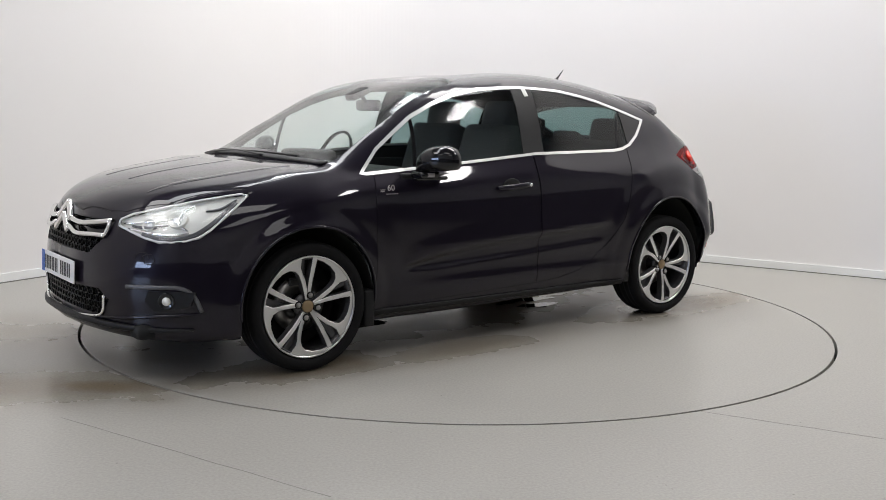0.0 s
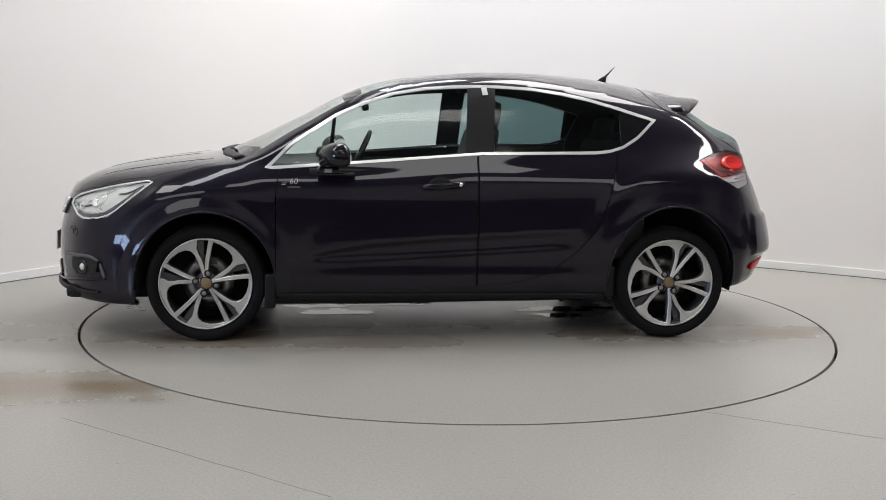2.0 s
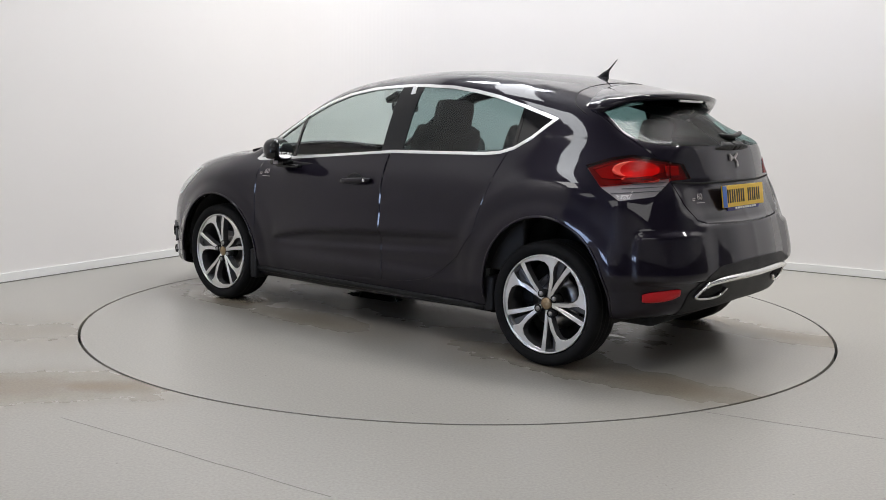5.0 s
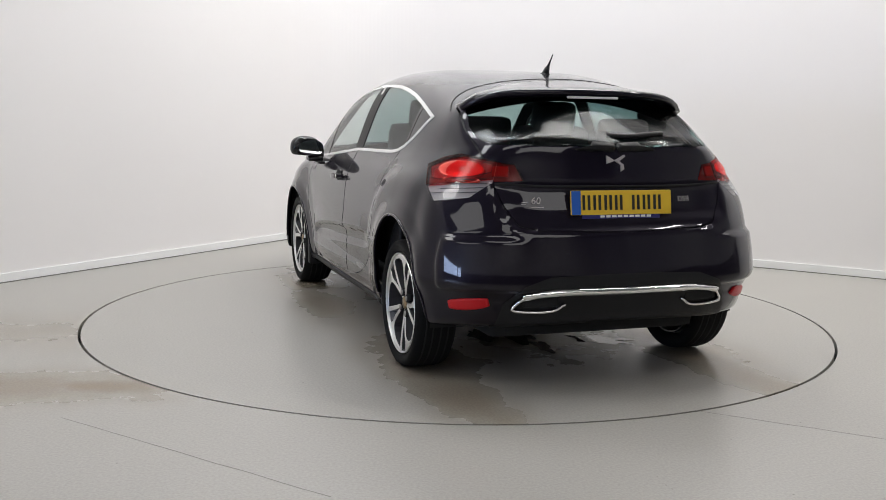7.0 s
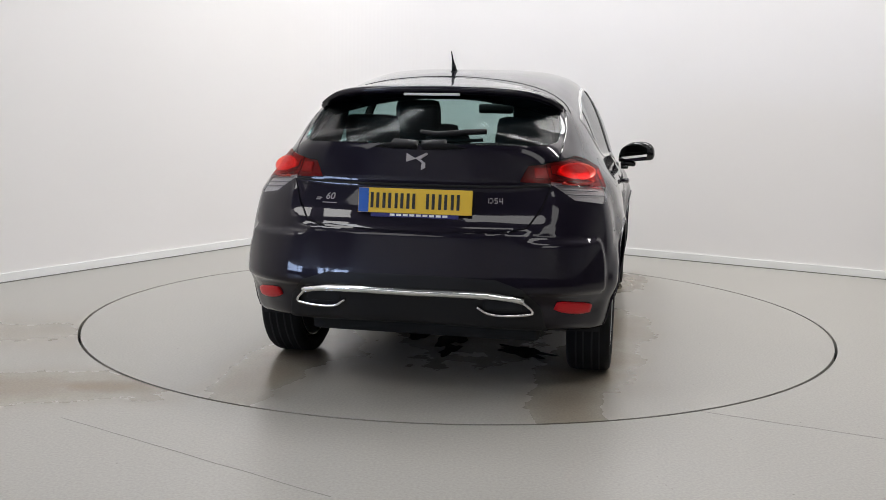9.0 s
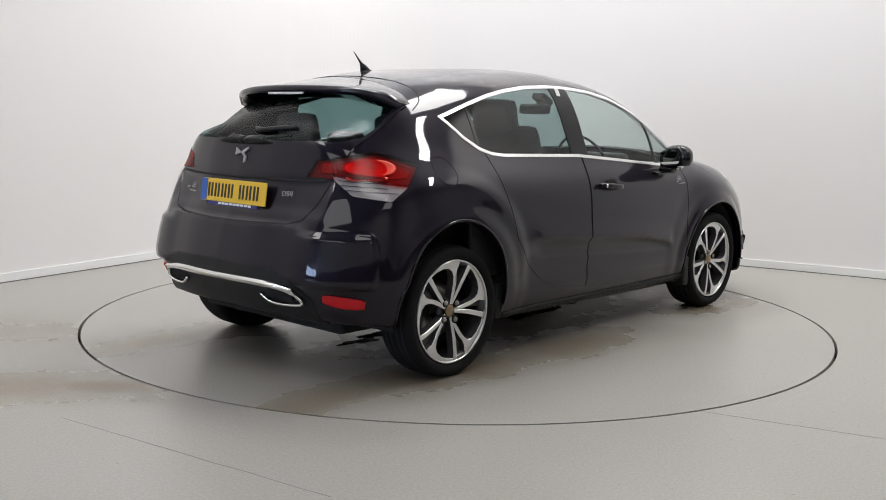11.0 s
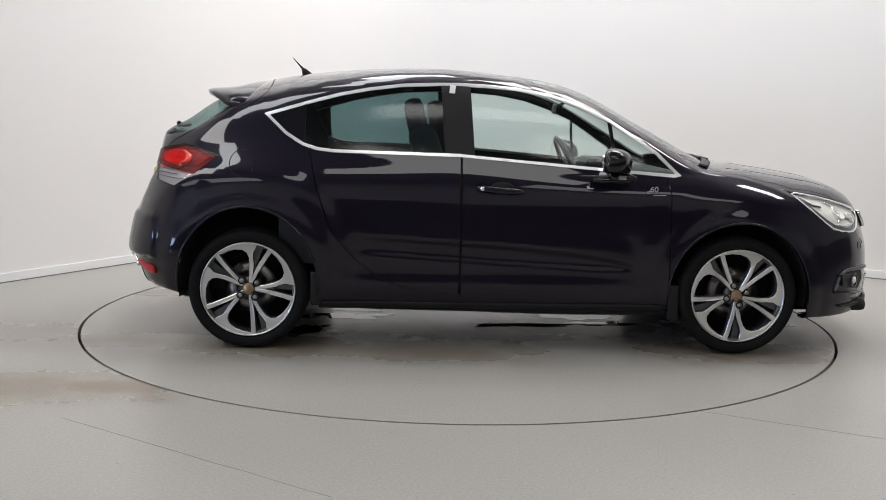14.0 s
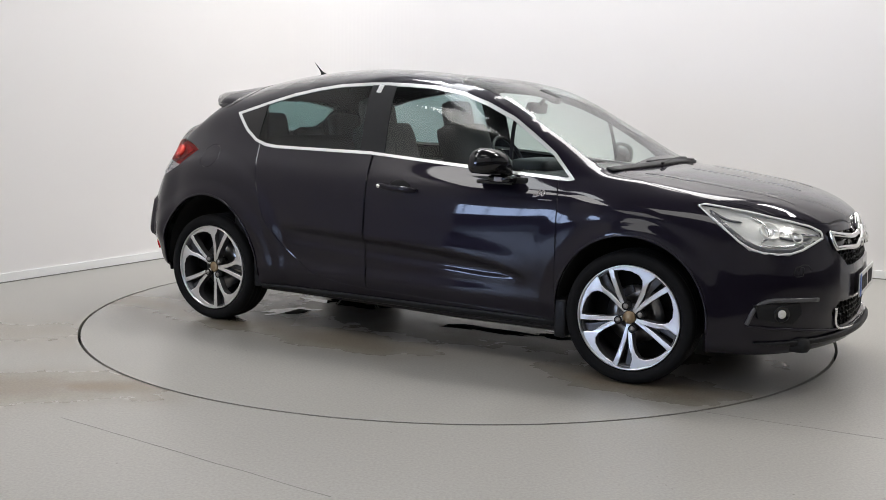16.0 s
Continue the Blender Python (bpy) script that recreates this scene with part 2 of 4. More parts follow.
def section(i):
    """One rib of the skin, from the middle line down to the sill."""
    pts = np.array([r[i] for r in ROWS])
    first = pts[1] * [1, -1, 1]
    k = np.vstack([first, pts, 2 * pts[-1] - pts[-2]])
    out = []
    for s in range(len(SPANS)):
        p0, p1, p2, p3 = k[s:s + 4]
        d0, d1, d2 = (max(np.linalg.norm(b - a), 1e-4) ** 0.5 for a, b in ((p0, p1), (p1, p2), (p2, p3)))
        m1 = ((p1 - p0) / d0 - (p2 - p0) / (d0 + d1) + (p2 - p1) / d1) * d1
        m2 = ((p2 - p1) / d1 - (p3 - p1) / (d1 + d2) + (p3 - p2) / d2) * d1
        for j in range(SPANS[s]):
            t = j / SPANS[s]
            out.append((2 * t**3 - 3 * t**2 + 1) * p1 + (t**3 - 2 * t**2 + t) * m1 + (3 * t**2 - 2 * t**3) * p2 + (t**3 - t**2) * m2)
    out.append(pts[-1])
    return out


def ss(a, b, v):
    """A smooth step from 0 at a to 1 at b."""
    t = min(1.0, max(0.0, (v - a) / (b - a)))
    return t * t * (3 - 2 * t)


def between(v, knots):
    return float(np.interp(v, [k[0] for k in knots], [k[1] for k in knots]))


def sculpt(p):
    """Presses the panels: flared arches, haunches, the hollow of the doors, the bumper's proud band, the tailgate's recess."""
    x, y, z = p
    side = ss(.55, .74, y) * ss(1.08, .92, z)
    dy = 0.0
    if side > 0:
        rf = math.hypot(x - 1.306, z - .325)
        ra = math.hypot(x + 1.306, z - .345)
        rh = math.hypot(x + 1.36, z - .40)
        dy += .015 * ss(.475, .39, rf) + .006 * ss(.62, .50, rf)
        dy += .012 * ss(.505, .42, ra) + .012 * ss(.645, .555, rh)
        # the doors' hollow: a sharp upper edge that runs to a point ahead, a rounded lower one
        up, lo = between(x, [(-.80, .615), (-.656, .605), (.05, .567), (.40, .535), (.61, .503), (.72, .475), (.775, .450)]), between(x, [(-.8, .51), (-.66, .502), (0, .462), (.57, .432), (.72, .436), (.775, .450)])
        on = ss(-.80, -.60, x) * ss(.785, .70, x)
        if z >= up:
            dy += .010 * on * ss(up + .13, up, z) * ss(up - .001, up + .012, z)
        elif z > lo:
            dy -= .013 * on * ss(up, up - .022, z) * ss(lo, lo + .045, z)
    tail = ss(-1.55, -1.72, x)
    dx = 0.0
    if tail > 0:
        th = radians(82) * ss(.36, .84, y)
        out = .024 * tail * ss(.40, .62, y) * ss(.42, .52, z) * ss(1.02, .86, z)
        # proud band of the bumper
        xr = -1.776 - .012 * ss(.62, .50, z)
        out += .018 * ss(xr, xr - .018, x) * ss(.468, .492, z) * (1 - ss(.45, .56, y) * ss(.700, .722, z)) * ss(.76, .735, z)
        dx -= math.cos(th) * out
        dy += math.sin(th) * out
        # the tailgate steps in under its upper edge
        dx += .011 * tail * ss(.770, .830, z) * ss(.948, .936, z) * ss(.60, .55, y)
    # the nose is blunt
    dx -= .026 * ss(1.72, 2.15, x)
    return np.array((x + dx, y + dy * (side if tail == 0 else max(side, tail)), z))


def skin():
    bm = bmesh.new()
    grid = [[sculpt(p) for p in section(i)] for i in range(len(ROWS[0]))]
    for side in (1, -1):
        vs = [[bm.verts.new((p[0], p[1] * side, p[2])) for p in row] for row in grid]
        for a, b in zip(vs, vs[1:]):
            for j in range(len(a) - 1):
                q = (a[j], b[j], b[j + 1], a[j + 1])
                bm.faces.new(q if side > 0 else q[::-1])
    bmesh.ops.remove_doubles(bm, verts=bm.verts, dist=1e-4)
    bmesh.ops.dissolve_degenerate(bm, edges=bm.edges, dist=1e-4)
    bmesh.ops.recalc_face_normals(bm, faces=bm.faces)
    return bm


car = thing("car", "dark aubergine five-door hatchback with chrome window trim", "car")


def inset(poly, g):
    """A convex outline (counter-clockwise) moved inwards by g."""
    n, lines = len(poly), []
    for i in range(n):
        a, b = np.array(poly[i]), np.array(poly[(i + 1) % n])
        d = (b - a) / np.linalg.norm(b - a)
        lines.append((a + g * np.array([-d[1], d[0]]), d))
    out = []
    for i in range(n):
        (p, d), (q, e) = lines[i - 1], lines[i]
        den = d[0] * e[1] - d[1] * e[0]
        if abs(den) < 1e-6:
            out.append(tuple(q))
            continue
        s = ((q - p)[0] * e[1] - (q - p)[1] * e[0]) / den
        out.append(tuple(p + s * d))
    return out


def ccw(poly):
    a = sum(p[0] * q[1] - q[0] * p[1] for p, q in zip(poly, poly[1:] + poly[:1]))
    return list(poly) if a > 0 else list(poly)[::-1]


def ring2(cx, cz, r, n=40):
    return [(cx + r * math.cos(6.28318 * i / n), cz + r * math.sin(6.28318 * i / n)) for i in range(n)]


def cut(bm, poly, u, v, keep, to):
    """Cuts the convex outline, drawn in the plane of the axes u and v, out of the skin faces that keep() allows, and gives the pieces inside the id to."""
    poly, u, v = ccw(poly), Vector(u), Vector(v)
    lo = [min(p[k] for p in poly) for k in (0, 1)]
    hi = [max(p[k] for p in poly) for k in (0, 1)]
    faces = []
    for f in bm.faces:
        if keep(f):
            a = [u.dot(w.co) for w in f.verts]
            b = [v.dot(w.co) for w in f.verts]
            if max(a) > lo[0] and min(a) < hi[0] and max(b) > lo[1] and min(b) < hi[1]:
                faces.append(f)
    for p, q in zip(poly, poly[1:] + poly[:1]):
        co = u * p[0] + v * p[1]
        no = u * (q[1] - p[1]) - v * (q[0] - p[0])
        geom = set(faces)
        for f in faces:
            geom.update(f.edges)
            geom.update(f.verts)
        r = bmesh.ops.bisect_plane(bm, geom=list(geom), dist=1e-6, plane_co=co, plane_no=no)
        faces = [f for f in r["geom"] if isinstance(f, bmesh.types.BMFace) and f.is_valid and (f.calc_center_median() - co).dot(no) < 0]
    for f in faces:
        f.material_index = to
    return faces


X, Y, Z = (1, 0, 0), (0, 1, 0), (0, 0, 1)
GAP = 99
ids = {}


def region(name, side=0):
    return ids.setdefault((name, side), len(ids) + 1)


DLO_F = [(.988, .950), (.86, 1.077), (.72, 1.172), (.604, 1.246), (.45, 1.316), (.29, 1.37), (.105, 1.403), (-.05, 1.415), (-.19, 1.421), (-.19, 1.032), (.604, .967), (.95, .942)]
DLO_R = [(-.19, 1.421), (-.31, 1.421), (-.51, 1.412), (-.68, 1.389), (-.84, 1.358), (-1.01, 1.312), (-1.24, 1.243), (-1.12, 1.135), (-1.03, 1.08), (-.95, 1.055), (-.86, 1.045), (-.19, 1.032)]
DOOR_F = [(.935, .262), (.93, .85), (.905, .965), (.60, .985), (-.184, 1.047), (-.184, .30)]
DOOR_R = [(-.184, .30), (-.184, 1.047), (-1.0, 1.078), (-.95, .88), (-.87, .64), (-.745, .49), (-.62, .395), (-.519, .347), (-.36, .314)]
HEAD = [(-1.155, .712), (-.93, .650), (-.74, .672), (-.63, .78), (-.56, .878), (-.72, .862), (-.90, .825), (-1.15, .757)]
TAIL = [(-.49, 1.02), (-.60, 1.06), (-.70, 1.078), (-.885, 1.05), (-.88, .955), (-.79, .885), (-.61, .862), (-.54, .92)]
BONNET = [(2.16, -.16), (2.16, .16), (2.10, .38), (2.05, .47), (1.90, .605), (1.60, .74), (1.40, .748), (1.17, .718)]
WIND = [(1.245, -.25), (1.245, .25), (1.21, .45), (1.11, .69), (.22, .545), (.17, .4), (.15, .2), (.15, -.2), (.17, -.4), (.22, -.545), (1.11, -.69), (1.21, -.45)]
TGATE = [(.40, 1.40), (.595, 1.355), (.632, 1.2), (.628, 1.10), (.598, .945), (.56, .845), (.505, .764), (.42, .744), (.1, .735)]
RGLASS = [(.50, 1.345), (.572, 1.325), (.607, 1.2), (.603, 1.138), (.56, 1.122), (.2, 1.118)]
both = lambda h: h + [(-y, z) for y, z in h[::-1]]

bm = skin()
for f in bm.faces:
    f.material_index = 0
for sd in (1, -1):
    on = lambda f, sd=sd: f.calc_center_median().y * sd > .3 and f.normal.y * sd > .12
    base = lambda f, on=on: f.material_index == 0 and on(f)
    # wheel arches
    for cx, rr, rz, cz in ((1.306, .374, .384, .328), (-1.306, .372, .415, .345)):
        cut(bm, [(cx + a, cz + (b - cz) * rz / rr) for a, b in ring2(0, cz, rr)], X, Z, base, GAP)
        cut(bm, [(cx - rr, .1), (cx + rr, .1), (cx + rr, .325), (cx - rr, .325)], X, Z, lambda f, sd=sd: f.material_index == 0 and f.calc_center_median().y * sd > .3, GAP)
    # side windows: bright frame, panes, pillar covers
    up = lambda f, base=base: base(f) and f.calc_center_median().z > .9
    for nm, poly in (("front", DLO_F), ("rear", DLO_R)):
        ring_id, inner = region("chrome_" + nm, sd), region("dlo_" + nm, sd)
        cut(bm, poly, X, Z, up, ring_id)
        p = inset(ccw(poly), .015)
        if nm == "front":
            p = [(max(a, -.1901) if a < -.1 else a, b) for a, b in p]
            p = [(-.19 if a < -.15 else a, b) for a, b in p]
        else:
            p = [(-.19 if a > -.25 else a, b) for a, b in p]
        cut(bm, p, X, Z, lambda f, r=ring_id: f.material_index == r, inner)
    fr, rr = region("dlo_front", sd), region("dlo_rear", sd)
    inn = lambda f, a=fr, b=rr: f.material_index in (a, b)
    cut(bm, [(-.145, 1.5), (-.105, .9), (-.262, .9), (-.302, 1.5)], X, Z, inn, region("pillar", sd))
    cut(bm, [(-1.035, .9), (-1.015, .9), (-1.015, 1.5), (-1.035, 1.5)], X, Z, lambda f, b=rr: f.material_index == b, region("bar_rear", sd))
    cut(bm, [(-1.5, .9), (-1.035, .9), (-1.035, 1.5), (-1.5, 1.5)], X, Z, lambda f, b=rr: f.material_index == b, region("quarter_rear", sd))
    cut(bm, [(.655, .9), (.635, .9), (.575, 1.5), (.59, 1.5)], X, Z, lambda f, b=fr: f.material_index == b, region("bar_front", sd))
    cut(bm, [(1.2, .9), (.655, .9), (.59, 1.5), (1.2, 1.5)], X, Z, lambda f, b=fr: f.material_index == b, region("quarter_front", sd))
    # doors
    for nm, poly in (("front_door", DOOR_F), ("rear_door", DOOR_R)):
        cut(bm, poly, X, Z, base, GAP - 1)
        cut(bm, inset(ccw(poly), .0065), X, Z, lambda f: f.material_index == GAP - 1, region(nm, sd))
        for f in bm.faces:
            if f.material_index == GAP - 1:
                f.material_index = GAP
    # lamps
    D = (-.70711, .70711 * sd, 0)
    cut(bm, HEAD, D, Z, lambda f, sd=sd: f.material_index == 0 and f.normal.dot(Vector((.7, .7 * sd, 0))) > .15 and f.calc_center_median().x > 1.3, GAP - 1)
    cut(bm, inset(ccw(HEAD), .004), D, Z, lambda f: f.material_index == GAP - 1, region("head", sd))
    D = (.70711, .70711 * sd, 0)
    cut(bm, TAIL, D, Z, lambda f, sd=sd: f.material_index == 0 and f.normal.dot(Vector((-.7, .7 * sd, 0))) > .15 and f.calc_center_median().x < -1.3, GAP - 1)
    cut(bm, inset(ccw(TAIL), .003), D, Z, lambda f: f.material_index == GAP - 1, region("tail", sd))
    cut(bm, [(-1.0, .80), (-.45, .80), (-.45, .918), (-1.0, .985)], D, Z, lambda f, r=region("tail", sd): f.material_index == r, region("tail_clear", sd))
    cut(bm, inset(ccw([(-.49, 1.02), (-.60, 1.06), (-.70, 1.078), (-.885, 1.05), (-.88, .985), (-.79, .962), (-.61, .94), (-.54, .945)]), .018), D, Z, lambda f, r=region("tail", sd): f.material_index == r, region("tail_core", sd))
    for f in bm.faces:
        if f.material_index == GAP - 1:
            f.material_index = GAP
# bonnet, screens, tailgate
cut(bm, BONNET + [(x, -y) for x, y in BONNET[:1:-1]], X, Y, lambda f: f.material_index == 0 and f.normal.z > .2 and f.calc_center_median().x > 1, GAP - 1)
cut(bm, inset(ccw(BONNET + [(x, -y) for x, y in BONNET[:1:-1]]), .0035), X, Y, lambda f: f.material_index == GAP - 1, region("bonnet"))
cut(bm, WIND, X, Y, lambda f: f.material_index == 0 and f.normal.z > .2 and 0 < f.calc_center_median().x < 1.3, region("windscreen"))
tail_on = lambda f: f.material_index == 0 and f.calc_center_median().x < -1.38 and f.normal.x < -.1
cut(bm, both(TGATE), Y, Z, tail_on, GAP - 1)
cut(bm, inset(ccw(both(TGATE)), .008), Y, Z, lambda f: f.material_index == GAP - 1, region("tailgate"))
cut(bm, both(RGLASS), Y, Z, lambda f: f.material_index == ids["tailgate", 0], region("rear_glass"))
for sd in (1, -1):
    cut(bm, [(sd * a, b) for a, b in ((.62, 1.05), (.62, .957), (.455, .962), (.49, 1.035))], Y, Z, lambda f: f.material_index == ids["tailgate", 0], region("tail_inner", sd))
# fuel flap on the right
flank_r = lambda f: f.material_index == 0 and f.calc_center_median().y < -.5
cut(bm, ring2(-1.336, .987, .069), X, Z, flank_r, GAP - 1)
cut(bm, ring2(-1.336, .987, .0645), X, Z, lambda f: f.material_index == GAP - 1, region("fuel_flap"))
# front openings and the dark rear apron
nose = lambda f: f.material_index == 0 and f.calc_center_median().x > 1.9 and f.normal.x > .2
cut(bm, [(.44, .745), (.425, .67), (.33, .582), (-.33, .582), (-.425, .67), (-.44, .745)], Y, Z, nose, region("upper_grille"))
cut(bm, [(.42, .425), (.48, .38), (.42, .30), (-.42, .30), (-.48, .38), (-.42, .425)], Y, Z, nose, region("lower_grille"))
apron = [(.60, .30), (.575, .42), (.50, .505), (.38, .545), (.1, .555)]
cut(bm, both(apron), Y, Z, lambda f: f.material_index == 0 and f.calc_center_median().x < -1.6 and f.normal.x < -.1, region("apron"))
for f in bm.faces:
    if f.material_index == GAP - 1:
        f.material_index = GAP
bm.normal_update()
NORMALS = {v: v.normal.copy() for v in bm.verts}
skin_tree = BVHTree.FromBMesh(bm)
PANELS = collections.defaultdict(list)
for f in bm.faces:
    PANELS[f.material_index].append(f)


def largest(faces):
    """The widest connected island of some faces."""
    left, best, area_best = set(faces), [], 0.0
    while left:
        todo = [left.pop()]
        isle = list(todo)
        while todo:
            for e in todo.pop().edges:
                for g in e.link_faces:
                    if g in left:
                        left.remove(g)
                        todo.append(g)
                        isle.append(g)
        a = sum(f.calc_area() for f in isle)
        if a > area_best:
            best, area_best = isle, a
    return best


def panel(name, key, material, parent, label="", lift=0.0, rim=0.012, sub=None):
    """Cuts one region free as a mesh of its own, with a turned-in rim round its border."""
    faces = PANELS[ids[key] if key else 0]
    if key and key[0] in ("tailgate", "tail_inner"):
        faces = largest(faces)
    out, vm, edges = bmesh.new(), {}, collections.Counter()
    nrm = []

    def vert(v, d):
        if (v, d) not in vm:
            n = NORMALS[v]
            vm[v, d] = out.verts.new(v.co + n * (lift - d))
            nrm.append(n)
        return vm[v, d]
    for f in faces:
        out.faces.new([vert(v, 0) for v in f.verts])
        for e in f.edges:
            edges[e] += 1
    for f in faces:
        for lp in f.loops:
            if rim and edges[lp.edge] == 1:
                a, b = lp.vert, lp.link_loop_next.vert
                out.faces.new((vert(b, 0), vert(a, 0), vert(a, rim), vert(b, rim)))
    me = bpy.data.meshes.new(name)
    out.to_mesh(me)
    out.free()
    for p in me.polygons:
        p.use_smooth = True
    me.normals_split_custom_set_from_vertices([tuple(n) for n in nrm])
    me.materials.append(material)
    ob = new(name, me)
    ob.parent = parent
    return tagged(ob, label)


panel("body", None, M_PAINT, car)
# a dark inner lining behind the skin, open at the windows
lining = {i for k, i in ids.items() if k[0] in ("tail", "tail_core") or k[0].startswith(("dlo", "quarter", "windscreen", "rear_glass", "bar", "pillar", "chrome", "head", "tail_clear", "tail_inner", "upper", "lower"))}
ln, vm = bmesh.new(), {}
for f in bm.faces:
    if f.material_index not in lining and f.calc_center_median().z > 0:
        if f.material_index == GAP and f.calc_center_median().z < .8 and abs(abs(f.calc_center_median().x) - 1.306) < .42:
            continue
        for v in f.verts:
            if v not in vm:
                vm[v] = ln.verts.new(v.co - NORMALS[v] * .022)
        try:
            ln.faces.new([vm[v] for v in f.verts])
        except ValueError:
            pass
part("inner_lining", ln, M_TRIM, car, "dark interior lining behind the panels")
for sd in (1, -1):
    fd = panel("front_door", ("front_door", sd), M_PAINT, car)
    rd = panel("rear_door", ("rear_door", sd), M_PAINT, car)
    panel("window_trim", ("chrome_front", sd), M_BRIGHT, car, "polished bright metal window trim", .004, .008)
    panel("window_trim", ("chrome_rear", sd), M_BRIGHT, car, "polished bright metal window trim", .004, .008)
    panel("front_window", ("dlo_front", sd), M_GLASS, car, "clear green-tinted side glass", 0, .004)
    panel("rear_window", ("dlo_rear", sd), M_DARKGLASS, car, "dark privacy glass", 0, .004)
    panel("pillar_cover", ("pillar", sd), M_TRIM, car, "satin black pillar cover", .003, .008)
    panel("window_divider", ("bar_front", sd), M_GLOSS, car, "black window divider", .002, .01)
    panel("window_divider", ("bar_rear", sd), M_GLOSS, car, "black window divider", .002, .01)
    panel("quarter_window", ("quarter_front", sd), M_GLASS, car, "small fixed front quarter glass", 0, .004)
    panel("quarter_window", ("quarter_rear", sd), M_GLOSS, car, "black rear quarter panel", 0, .004)
bonnet = panel("bonnet", ("bonnet", 0), M_PAINT, car)
panel("windscreen", ("windscreen", 0), M_SCREEN, car, "large clear raked windscreen", 0, .005)
tailgate = panel("tailgate", ("tailgate", 0), M_PAINT, car)
panel("rear_screen", ("rear_glass", 0), M_REARGLASS, tailgate, "dark tinted rear screen", 0, .005)
panel("fuel_flap", ("fuel_flap", 0), M_PAINT, car, "round fuel filler flap")
panel("upper_grille", ("upper_grille", 0), M_GLOSS, car, "black honeycomb grille backing", -.03, .0)
panel("lower_grille", ("lower_grille", 0), M_GLOSS, car, "black lower grille backing", -.03, .0)
panel("rear_apron", ("apron", 0), M_TRIM, car, "black textured lower bumper apron", .004, .012)


# ---- builders for fitted parts ----
def box(bm, m, sx, sy, sz, bevel=0.0, seg=2):
    r = bmesh.ops.create_cube(bm, size=1, matrix=m @ Matrix.Diagonal((sx, sy, sz, 1)))
    if bevel:
        es = {e for v in r["verts"] for e in v.link_edges}
        bmesh.ops.bevel(bm, geom=list(es), offset=bevel, segments=seg, affect="EDGES", profile=0.6)


def boxed(name, m, sx, sy, sz, material, parent, label="", bevel=0.0, smooth=False):
    b = bmesh.new()
    box(b, m, sx, sy, sz, bevel)
    return part(name, b, material, parent, label, smooth)


def turned(profile, n=64, closed=True):
    """A solid of revolution about y; profile of (radius, y)."""
    b = bmesh.new()
    rings = [[b.verts.new((r * math.cos(2 * math.pi * i / n), y, r * math.sin(2 * math.pi * i / n))) for i in range(n)] for r, y in profile]
    pairs = list(zip(rings, rings[1:])) + ([(rings[-1], rings[0])] if closed else [])
    for a, c in pairs:
        for i in range(n):
            b.faces.new((a[i], a[(i + 1) % n], c[(i + 1) % n], c[i]))
    bmesh.ops.recalc_face_normals(b, faces=b.faces)
    return b


def prism(poly, y0, y1, bm=None, bevel=0.0):
    """An outline in x and z drawn out along y."""
    b = bm or bmesh.new()
    f0 = [b.verts.new((x, y0, z)) for x, z in poly]
    f1 = [b.verts.new((x, y1, z)) for x, z in poly]
    faces = [b.faces.new(f0), b.faces.new(f1[::-1])]
    for i in range(len(poly)):
        j = (i + 1) % len(poly)
        faces.append(b.faces.new((f0[j], f0[i], f1[i], f1[j])))
    bmesh.ops.recalc_face_normals(b, faces=faces)
    if bevel:
        top = [e for e in faces[1].edges]
        bmesh.ops.bevel(b, geom=top, offset=bevel, segments=2, affect="EDGES")
    return b


def onto(o, d, out=0.0):
    """The skin's point and normal where a ray from o along d meets it."""
    o = Vector(o)
    if abs(o.y) < 2e-3:
        o.y = 2e-3
    hit, n, _, _ = skin_tree.ray_cast(o, Vector(d).normalized())
    if hit is None:
        hit, n, _, _ = skin_tree.ray_cast(o + Vector((1e-3, 2e-3, 2e-3)), Vector(d).normalized())
    if hit is None:
        return Vector(o), -Vector(d).normalized()
    return hit + n * out, n


def sweep(path, norms, width, depth, bm=None, taper=0.0):
    """A rounded bar along a path: width across, depth along the normals."""
    b = bm or bmesh.new()
    prof = [(-.5, -.5), (-.5, .25), (-.34, .5), (.34, .5), (.5, .25), (.5, -.5)]
    rings, n = [], len(path)
    for i, (p, no) in enumerate(zip(path, norms)):
        t = (path[min(i + 1, n - 1)] - path[max(i - 1, 0)]).normalized()
        s = t.cross(no).normalized()
        k = 1 - taper * abs(2 * i / (n - 1) - 1) ** 3
        rings.append([b.verts.new(p + s * (u * width * k) + no * (w * depth)) for u, w in prof])
    for a, c in zip(rings, rings[1:]):
        for i in range(len(prof)):
            j = (i + 1) % len(prof)
            b.faces.new((a[i], a[j], c[j], c[i]))
    b.faces.new(rings[0])
    b.faces.new(rings[-1][::-1])
    bmesh.ops.recalc_face_normals(b, faces=b.faces)
    return b


def on_skin(pts, d, out=0.0, n=6):
    """A smooth path through points laid on the skin along d."""
    ps, ns = [], []
    for p in spline(pts, n):
        h, no = onto(Vector(p) - Vector(d).normalized() * 1.2, d, out)
        ps.append(h)
        ns.append(no)
    return ps, ns


